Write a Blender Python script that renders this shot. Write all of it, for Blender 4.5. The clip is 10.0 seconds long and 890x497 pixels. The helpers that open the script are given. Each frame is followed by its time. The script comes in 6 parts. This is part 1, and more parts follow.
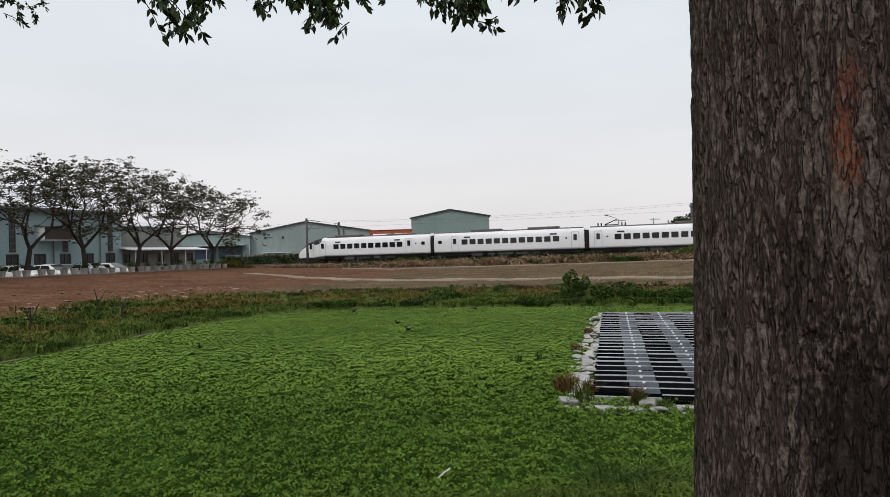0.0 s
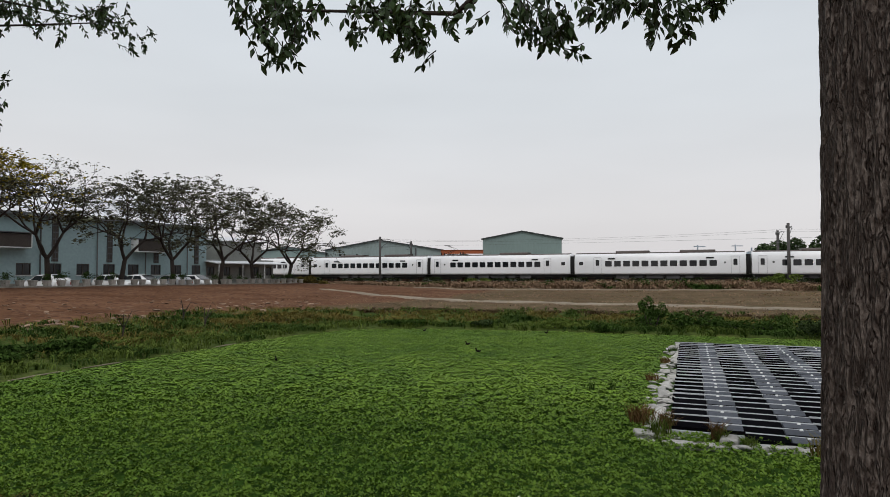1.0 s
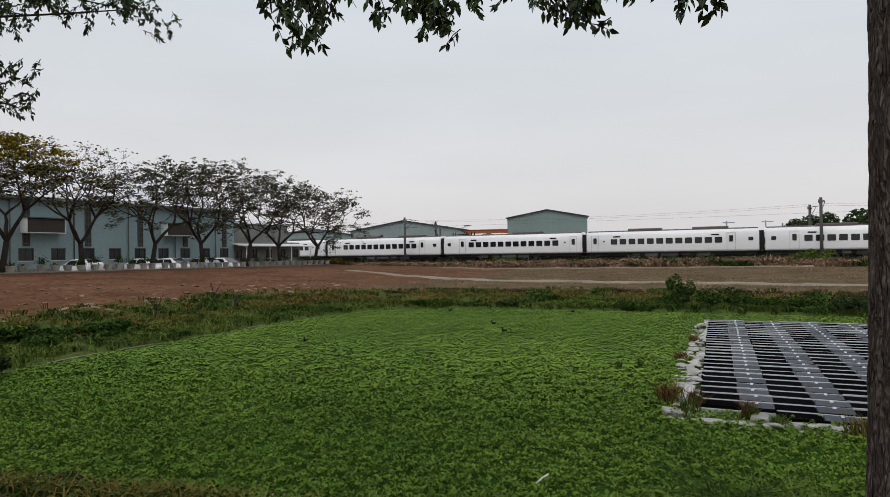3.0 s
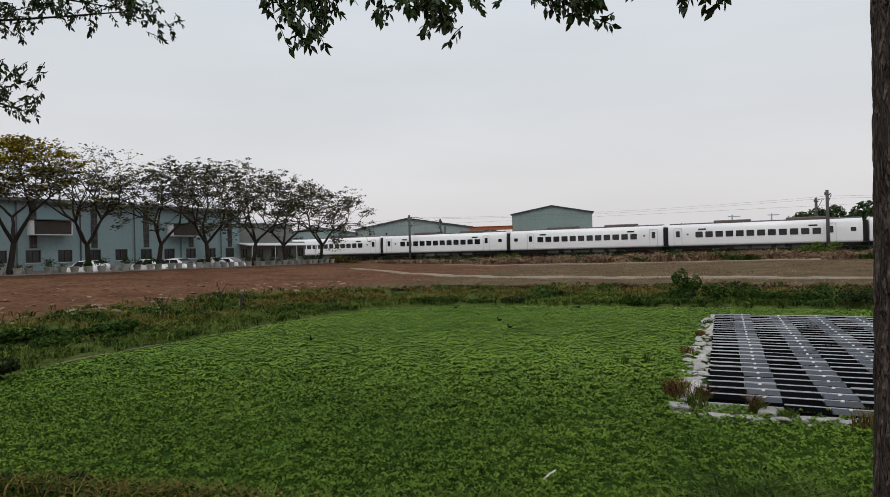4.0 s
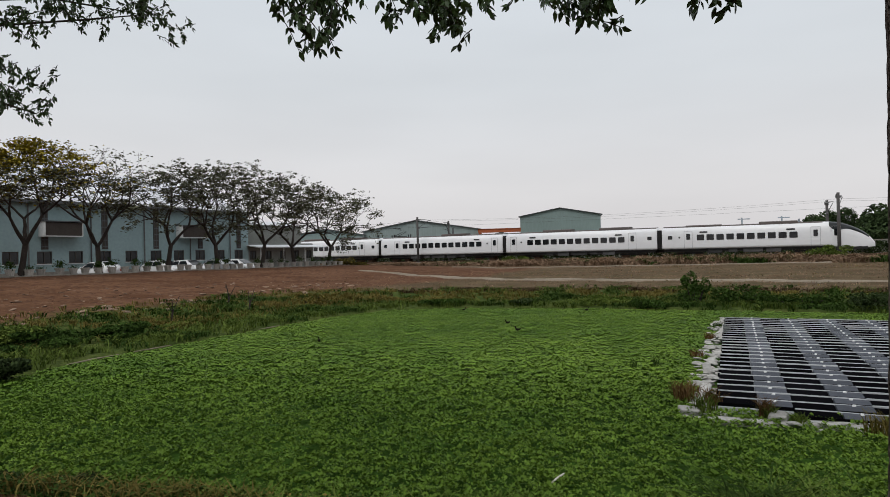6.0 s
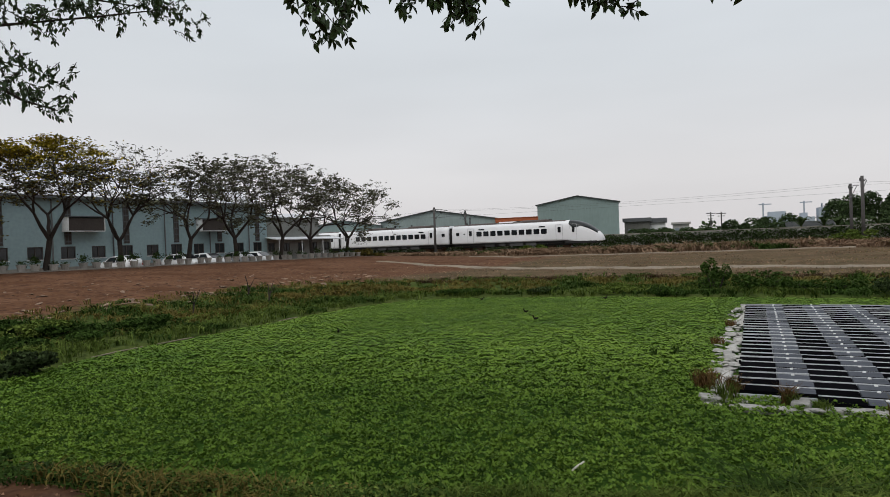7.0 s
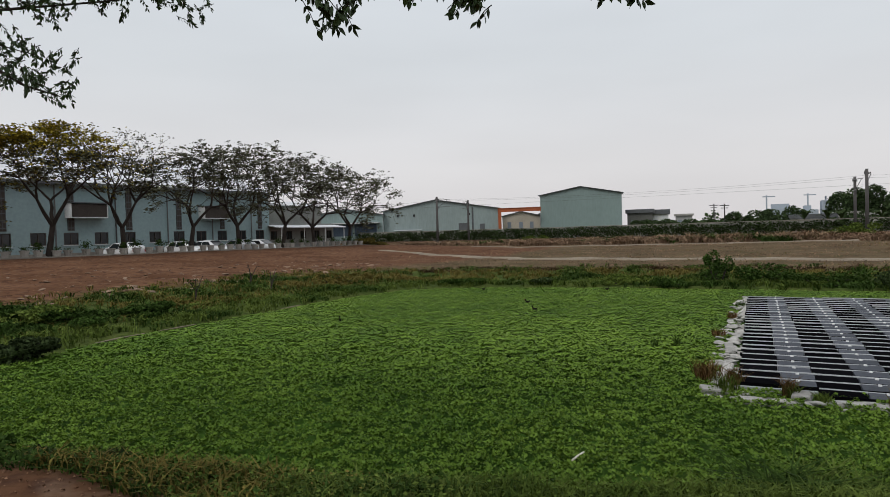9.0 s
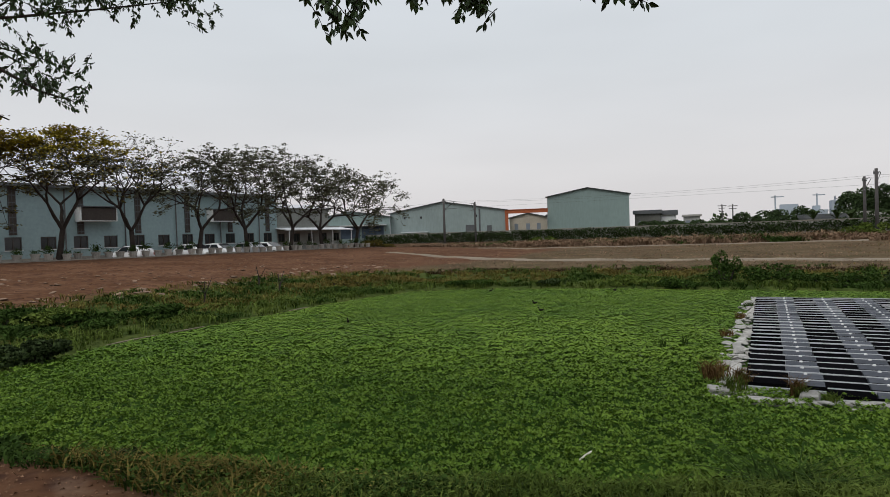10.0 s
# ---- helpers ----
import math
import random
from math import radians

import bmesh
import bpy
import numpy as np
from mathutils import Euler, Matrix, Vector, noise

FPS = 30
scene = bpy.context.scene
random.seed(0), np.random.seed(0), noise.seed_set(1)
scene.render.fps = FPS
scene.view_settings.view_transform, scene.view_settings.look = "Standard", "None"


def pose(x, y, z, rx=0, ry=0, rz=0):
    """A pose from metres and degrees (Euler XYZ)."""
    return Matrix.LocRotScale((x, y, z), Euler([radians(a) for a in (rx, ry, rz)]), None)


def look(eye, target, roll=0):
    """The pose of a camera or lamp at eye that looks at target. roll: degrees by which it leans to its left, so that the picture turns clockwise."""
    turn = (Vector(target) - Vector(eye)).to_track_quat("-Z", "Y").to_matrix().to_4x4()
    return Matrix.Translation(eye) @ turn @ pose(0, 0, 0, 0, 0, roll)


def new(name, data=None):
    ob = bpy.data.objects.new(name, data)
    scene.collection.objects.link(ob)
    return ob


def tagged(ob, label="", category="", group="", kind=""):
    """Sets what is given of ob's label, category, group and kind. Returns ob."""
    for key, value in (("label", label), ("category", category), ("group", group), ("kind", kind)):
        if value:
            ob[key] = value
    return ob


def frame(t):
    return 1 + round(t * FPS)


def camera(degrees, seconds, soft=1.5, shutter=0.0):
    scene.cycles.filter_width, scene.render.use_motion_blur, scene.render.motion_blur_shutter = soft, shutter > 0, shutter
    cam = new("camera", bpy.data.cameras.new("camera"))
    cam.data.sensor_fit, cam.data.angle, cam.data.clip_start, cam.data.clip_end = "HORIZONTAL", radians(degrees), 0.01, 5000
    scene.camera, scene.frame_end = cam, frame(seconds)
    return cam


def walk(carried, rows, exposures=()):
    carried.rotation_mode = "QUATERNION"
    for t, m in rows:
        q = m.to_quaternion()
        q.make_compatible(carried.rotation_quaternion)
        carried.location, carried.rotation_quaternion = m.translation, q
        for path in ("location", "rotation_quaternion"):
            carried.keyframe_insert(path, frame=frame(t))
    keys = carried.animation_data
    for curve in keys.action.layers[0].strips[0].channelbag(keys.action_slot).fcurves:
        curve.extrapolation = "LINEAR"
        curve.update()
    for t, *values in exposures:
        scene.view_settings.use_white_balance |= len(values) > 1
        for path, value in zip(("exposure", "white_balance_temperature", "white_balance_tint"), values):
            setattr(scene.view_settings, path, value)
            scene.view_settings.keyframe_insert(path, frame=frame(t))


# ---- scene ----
PATH = [
    (0.0, 0.059, 0.012, 2.271, -0.198, 0.255, 1.802),
    (0.1, 0.027, -0.008, 2.289, 1.652, 1.313, 1.882),
    (0.2, 0.002, -0.018, 2.284, 4.063, 2.451, 2.947),
    (0.3, 0.005, -0.016, 2.290, 5.673, 2.597, 2.878),
    (0.4, 0.043, 0.005, 2.310, 5.521, 2.374, 1.889),
    (0.5, 0.015, -0.004, 2.284, 5.119, 2.415, 0.459),
    (1.0, 0.014, -0.001, 2.293, 6.145, 2.221, 0.112),
    (1.5, 0.006, 0.007, 2.297, 7.382, 1.612, 0.541),
    (2.0, 0.007, 0.002, 2.298, 8.388, 0.541, 1.124),
    (2.5, 0.001, -0.001, 2.297, 8.287, 0.507, 0.725),
    (4.0, 0.002, -0.005, 2.299, 8.825, 0.190, 1.484),
    (4.5, 0.003, -0.006, 2.298, 8.934, 0.171, 1.825),
    (5.0, 0.002, -0.011, 2.300, 8.903, 0.827, 1.579),
    (6.5, -0.003, -0.006, 2.302, 10.264, -0.006, 1.595),
    (7.0, -0.002, -0.007, 2.301, 11.093, -0.466, 2.116),
    (7.5, -0.002, -0.001, 2.302, 11.267, -0.833, 2.256),
    (8.0, -0.004, 0.001, 2.302, 11.321, -0.544, 1.966),
    (8.5, -0.005, -0.003, 2.298, 11.210, -1.666, 2.165),
    (9.0, -0.005, -0.000, 2.302, 11.300, -1.400, 1.600),
    (9.5, -0.010, 0.006, 2.301, 11.450, -1.319, 1.669),
    (10.0, 0.003, -0.047, 2.294, 11.934, -1.211, 1.857),
]
cam = camera(70.0, 10.0, 0.6, 0.0)
walk(cam, [(t, pose(x, y, z, 90 + p, r, yw)) for t, x, y, z, yw, p, r in PATH],
     [(0.0, 0.16), (0.5, 0.08), (1.2, 0.0), (10.0, -0.02)])

# ---- world and sun: a bright overcast day ----
SUN_EL, SUN_AZ = radians(48), radians(200)          # azimuth from +y towards +x
world = bpy.data.worlds.new("overcast_sky")
scene.world = world
world.use_nodes = True
wn, wl = world.node_tree.nodes, world.node_tree.links
wn.clear()
w_out = wn.new("ShaderNodeOutputWorld")
w_bg = wn.new("ShaderNodeBackground")
w_sky = wn.new("ShaderNodeTexSky")
w_sky.sky_type, w_sky.sun_disc = 'NISHITA', False
w_sky.sun_elevation, w_sky.sun_rotation = SUN_EL, SUN_AZ
w_sky.dust_density = 4.0
w_tc = wn.new("ShaderNodeTexCoord")
w_sep = wn.new("ShaderNodeSeparateXYZ")
w_ramp = wn.new("ShaderNodeValToRGB")               # cloud layer by height above the horizon
els = w_ramp.color_ramp.elements
els[0].position, els[0].color = 0.0, (0.725, 0.70, 0.71, 1)
els[1].position, els[1].color = 1.0, (1.25, 1.28, 1.32, 1)
for p_, c_ in ((0.10, (0.745, 0.735, 0.745, 1)), (0.25, (0.71, 0.74, 0.77, 1)), (0.42, (0.68, 0.73, 0.78, 1)), (0.7, (0.95, 0.99, 1.03, 1))):
    e_ = els.new(p_)
    e_.color = c_
w_map = wn.new("ShaderNodeMapping")
w_map.inputs["Scale"].default_value = (1.2, 1.2, 5.0)
w_noise = wn.new("ShaderNodeTexNoise")
w_noise.inputs["Scale"].default_value = 1.6
w_noise.inputs["Detail"].default_value = 3.0
w_nr = wn.new("ShaderNodeMapRange")
w_nr.inputs["From Min"].default_value, w_nr.inputs["From Max"].default_value = 0.3, 0.7
w_nr.inputs["To Min"].default_value, w_nr.inputs["To Max"].default_value = 0.955, 1.045
w_mul = wn.new("ShaderNodeMix")
w_mul.data_type, w_mul.blend_type = 'RGBA', 'MULTIPLY'
w_mul.inputs[0].default_value = 1.0
w_sc = wn.new("ShaderNodeMix")
w_sc.data_type, w_sc.blend_type = 'RGBA', 'MULTIPLY'
w_sc.inputs[0].default_value = 1.0
w_sc.inputs[7].default_value = (0.1, 0.1, 0.1, 1)
w_mix = wn.new("ShaderNodeMix")
w_mix.data_type = 'RGBA'
w_mix.inputs[0].default_value = 0.94
wl.new(w_tc.outputs["Generated"], w_sep.inputs[0])
wl.new(w_sep.outputs["Z"], w_ramp.inputs[0])
wl.new(w_tc.outputs["Generated"], w_map.inputs[0])
wl.new(w_map.outputs[0], w_noise.inputs["Vector"])
wl.new(w_noise.outputs[0], w_nr.inputs["Value"])
wl.new(w_ramp.outputs[0], w_mul.inputs[6])
wl.new(w_nr.outputs[0], w_mul.inputs[7])
wl.new(w_sky.outputs[0], w_sc.inputs[6])
wl.new(w_sc.outputs[2], w_mix.inputs[6])
wl.new(w_mul.outputs[2], w_mix.inputs[7])
wl.new(w_mix.outputs[2], w_bg.inputs[0])
wl.new(w_bg.outputs[0], w_out.inputs[0])
w_bg.inputs[1].default_value = 1.0

sun_data = bpy.data.lights.new("sun", 'SUN')
sun_data.energy, sun_data.angle, sun_data.color = 1.0, radians(25), (1.0, 0.97, 0.92)
sun = new("sun", sun_data)
sun.matrix_world = look((0, 0, 60), (-math.sin(SUN_AZ) * math.cos(SUN_EL) * 60, -math.cos(SUN_AZ) * math.cos(SUN_EL) * 60, 60 - 60 * math.sin(SUN_EL)))
scene.view_settings.exposure = 0.0


# ---- materials ----
def mat(name, base, rough=0.8, vary=0.25, big=0.6, small=12.0, bump=0.3, metal=0.0, second=None, island=0.0, objvar=0.0, spec=0.3, stretch=(1, 1, 1), dist=0.02):
    """A surface with variation at two scales, fine relief, and a difference from piece to piece."""
    m = bpy.data.materials.new(name)
    m.use_nodes = True
    nt = m.node_tree
    N, L = nt.nodes, nt.links
    b = N["Principled BSDF"]
    b.inputs["Roughness"].default_value = rough
    b.inputs["Metallic"].default_value = metal
    b.inputs["Specular IOR Level"].default_value = spec
    tc = N.new("ShaderNodeTexCoord")
    mp = N.new("ShaderNodeMapping")
    mp.inputs["Scale"].default_value = stretch
    L.new(tc.outputs["Object"], mp.inputs[0])
    n1, n2 = N.new("ShaderNodeTexNoise"), N.new("ShaderNodeTexNoise")
    n1.inputs["Scale"].default_value, n2.inputs["Scale"].default_value = big, small
    n1.inputs["Detail"].default_value, n2.inputs["Detail"].default_value = 4, 6
    for n in (n1, n2):
        L.new(mp.outputs[0], n.inputs["Vector"])
    dark = tuple(c * (1 - vary) for c in base)
    lite = tuple(min(1, c * (1 + vary)) for c in (second or base))
    mx = N.new("ShaderNodeMix")
    mx.data_type = 'RGBA'
    mx.inputs[6].default_value, mx.inputs[7].default_value = (*dark, 1), (*lite, 1)
    av = N.new("ShaderNodeMath")
    av.operation = 'ADD'
    mr = N.new("ShaderNodeMapRange")
    mr.inputs["From Min"].default_value, mr.inputs["From Max"].default_value = 0.72, 1.28
    L.new(n1.outputs[0], av.inputs[0])
    L.new(n2.outputs[0], av.inputs[1])
    L.new(av.outputs[0], mr.inputs["Value"])
    L.new(mr.outputs[0], mx.inputs[0])
    colour = mx.outputs[2]
    for amount, node, socket in ((island, "ShaderNodeNewGeometry", "Random Per Island"), (objvar, "ShaderNodeObjectInfo", "Random")):
        if amount:
            g = N.new(node)
            r = N.new("ShaderNodeMapRange")
            r.inputs["To Min"].default_value, r.inputs["To Max"].default_value = 1 - amount, 1 + amount
            L.new(g.outputs[socket], r.inputs["Value"])
            hv = N.new("ShaderNodeHueSaturation")
            L.new(r.outputs[0], hv.inputs["Value"])
            L.new(colour, hv.inputs["Color"])
            colour = hv.outputs[0]
    L.new(colour, b.inputs["Base Color"])
    if bump:
        bp = N.new("ShaderNodeBump")
        bp.inputs["Strength"].default_value, bp.inputs["Distance"].default_value = bump, dist
        L.new(n2.outputs[0], bp.inputs["Height"])
        L.new(bp.outputs[0], b.inputs["Normal"])
    return m


def ground_material():
    """Bare red-brown soil, dry grass and green grass, mixed by the zones of the ground."""
    m = bpy.data.materials.new("ground_soil_and_grass")
    m.use_nodes = True
    N, L = m.node_tree.nodes, m.node_tree.links
    b = N["Principled BSDF"]
    b.inputs["Roughness"].default_value = 0.95
    b.inputs["Specular IOR Level"].default_value = 0.02
    tc = N.new("ShaderNodeTexCoord")

    def field(scale, a, c, detail=5, stretch=(1, 1, 1), lo=0.35, hi=0.65):
        mp = N.new("ShaderNodeMapping")
        mp.inputs["Scale"].default_value = stretch
        n = N.new("ShaderNodeTexNoise")
        n.inputs["Scale"].default_value, n.inputs["Detail"].default_value = scale, detail
        L.new(tc.outputs["Object"], mp.inputs[0])
        L.new(mp.outputs[0], n.inputs["Vector"])
        r = N.new("ShaderNodeMapRange")
        r.inputs["From Min"].default_value, r.inputs["From Max"].default_value = lo, hi
        L.new(n.outputs[0], r.inputs["Value"])
        x = N.new("ShaderNodeMix")
        x.data_type = 'RGBA'
        L.new(r.outputs[0], x.inputs[0])
        for i, v in ((6, a), (7, c)):
            if isinstance(v, tuple):
                x.inputs[i].default_value = (*v, 1)
            else:
                L.new(v, x.inputs[i])
        return x.outputs[2], n.outputs[0]
    soil0, _ = field(0.5, (0.090, 0.044, 0.024), (0.138, 0.072, 0.042))
    soil1, fine = field(4.0, (0.060, 0.031, 0.021), soil0, 8, (1, 1, 1), 0.35, 0.5)
    soil, _ = field(2.2, soil1, (0.20, 0.13, 0.09), 6, (1, 1, 1), 0.60, 0.78)
    dry0, _ = field(0.35, (0.082, 0.057, 0.034), (0.130, 0.092, 0.056))
    dry1, _ = field(1.6, dry0, (0.07, 0.064, 0.028), 6, (0.6, 1.6, 1), 0.5, 0.7)
    dry, _ = field(5.0, (0.055, 0.038, 0.022), dry1, 8, (1, 1, 1), 0.3, 0.5)
    grn0, _ = field(0.8, (0.045, 0.068, 0.016), (0.08, 0.098, 0.027))
    grn, _ = field(6.0, (0.03, 0.045, 0.012), grn0, 7, (1, 1, 1), 0.3, 0.55)
    zone = N.new("ShaderNodeVertexColor")
    zone.layer_name = "zone"
    sp = N.new("ShaderNodeSeparateColor")
    L.new(zone.outputs[0], sp.inputs[0])

    def mix(a, c, f):
        x = N.new("ShaderNodeMix")
        x.data_type = 'RGBA'
        L.new(f, x.inputs[0])
        L.new(a, x.inputs[6])
        L.new(c, x.inputs[7])
        return x.outputs[2]
    one = mix(dry, soil, sp.outputs[0])
    two = mix(one, grn, sp.outputs[1])
    L.new(two, b.inputs["Base Color"])
    bp = N.new("ShaderNodeBump")
    bp.inputs["Strength"].default_value, bp.inputs["Distance"].default_value = 0.8, 0.08
    L.new(fine, bp.inputs["Height"])
    L.new(bp.outputs[0], b.inputs["Normal"])
    return m


def bark_material():
    """Deeply furrowed grey-brown bark, stretched along the trunk, with a faded orange paint mark and a damp stain."""
    m = bpy.data.materials.new("furrowed_bark")
    m.use_nodes = True
    N, L = m.node_tree.nodes, m.node_tree.links
    b = N["Principled BSDF"]
    b.inputs["Roughness"].default_value = 0.95
    b.inputs["Specular IOR Level"].default_value = 0.15
    tc = N.new("ShaderNodeTexCoord")

    def noise_at(scale, stretch, detail, distortion=0.0):
        mp = N.new("ShaderNodeMapping")
        mp.inputs["Scale"].default_value = stretch
        n = N.new("ShaderNodeTexNoise")
        n.inputs["Scale"].default_value, n.inputs["Detail"].default_value = scale, detail
        n.inputs["Distortion"].default_value = distortion
        L.new(tc.outputs["Object"], mp.inputs[0])
        L.new(mp.outputs[0], n.inputs["Vector"])
        return n.outputs[0]

    def ramp(v, stops):
        r = N.new("ShaderNodeValToRGB")
        e = r.color_ramp.elements
        e[0].position, e[0].color = stops[0][0], (*stops[0][1], 1)
        e[1].position, e[1].color = stops[-1][0], (*stops[-1][1], 1)
        for p, c in stops[1:-1]:
            x = e.new(p)
            x.color = (*c, 1)
        L.new(v, r.inputs[0])
        return r.outputs[0]
    ridge = noise_at(330, (1, 1, 0.45), 5, 0.0)

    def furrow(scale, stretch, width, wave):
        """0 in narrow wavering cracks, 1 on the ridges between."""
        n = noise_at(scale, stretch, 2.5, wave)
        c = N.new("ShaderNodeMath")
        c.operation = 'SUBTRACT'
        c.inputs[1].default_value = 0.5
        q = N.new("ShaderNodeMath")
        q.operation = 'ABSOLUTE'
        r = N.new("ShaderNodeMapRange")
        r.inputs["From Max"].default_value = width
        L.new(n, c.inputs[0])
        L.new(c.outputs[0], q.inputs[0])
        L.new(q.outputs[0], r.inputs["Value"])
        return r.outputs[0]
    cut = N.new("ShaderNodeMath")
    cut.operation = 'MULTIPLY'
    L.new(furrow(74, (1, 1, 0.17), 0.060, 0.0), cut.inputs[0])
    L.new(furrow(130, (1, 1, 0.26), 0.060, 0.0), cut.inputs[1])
    grain = noise_at(210, (1, 1, 0.5), 6)
    tone = noise_at(5.0, (1, 1, 0.5), 4)
    c1 = ramp(ridge, ((0.34, (0.070, 0.056, 0.048)), (0.5, (0.118, 0.099, 0.087)), (0.66, (0.178, 0.155, 0.139))))
    c2 = ramp(tone, ((0.3, (0.80, 0.74, 0.70)), (0.7, (1.12, 1.10, 1.08))))
    mu = N.new("ShaderNodeMix")
    mu.data_type, mu.blend_type = 'RGBA', 'MULTIPLY'
    mu.inputs[0].default_value = 1.0
    L.new(c1, mu.inputs[6])
    L.new(c2, mu.inputs[7])
    # darker colour inside the cracks: the furrows' shade is painted into the bark
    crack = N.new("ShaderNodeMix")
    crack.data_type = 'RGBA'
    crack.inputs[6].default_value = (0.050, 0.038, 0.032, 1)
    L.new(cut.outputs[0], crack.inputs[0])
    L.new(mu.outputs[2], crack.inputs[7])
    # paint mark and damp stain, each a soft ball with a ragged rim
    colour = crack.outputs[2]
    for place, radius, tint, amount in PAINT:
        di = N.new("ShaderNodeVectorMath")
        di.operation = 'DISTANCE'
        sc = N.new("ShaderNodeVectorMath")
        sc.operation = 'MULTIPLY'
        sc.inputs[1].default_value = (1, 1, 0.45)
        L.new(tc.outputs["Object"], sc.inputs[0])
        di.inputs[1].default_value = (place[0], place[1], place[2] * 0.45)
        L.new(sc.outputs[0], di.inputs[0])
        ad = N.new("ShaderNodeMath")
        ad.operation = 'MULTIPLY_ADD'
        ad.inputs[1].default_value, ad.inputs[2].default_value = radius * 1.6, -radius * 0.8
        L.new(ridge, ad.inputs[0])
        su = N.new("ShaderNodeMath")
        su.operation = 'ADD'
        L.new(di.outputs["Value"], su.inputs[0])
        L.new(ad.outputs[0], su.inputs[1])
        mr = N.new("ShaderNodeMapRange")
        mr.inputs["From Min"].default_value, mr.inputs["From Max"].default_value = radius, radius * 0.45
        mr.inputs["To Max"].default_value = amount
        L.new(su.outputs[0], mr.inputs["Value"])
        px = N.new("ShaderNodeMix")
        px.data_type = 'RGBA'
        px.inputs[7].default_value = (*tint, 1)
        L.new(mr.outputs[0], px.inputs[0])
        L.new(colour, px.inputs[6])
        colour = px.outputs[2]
    L.new(colour, b.inputs["Base Color"])
    b1, b2 = N.new("ShaderNodeBump"), N.new("ShaderNodeBump")
    b1.inputs["Strength"].default_value, b1.inputs["Distance"].default_value = 0.9, 0.006
    b2.inputs["Strength"].default_value, b2.inputs["Distance"].default_value = 0.6, 0.004
    hs_ = N.new("ShaderNodeMath")
    hs_.operation = 'ADD'
    L.new(ridge, hs_.inputs[0])
    L.new(cut.outputs[0], hs_.inputs[1])
    L.new(hs_.outputs[0], b1.inputs["Height"])
    L.new(grain, b2.inputs["Height"])
    L.new(b1.outputs[0], b2.inputs["Normal"])
    L.new(b2.outputs[0], b.inputs["Normal"])
    return m


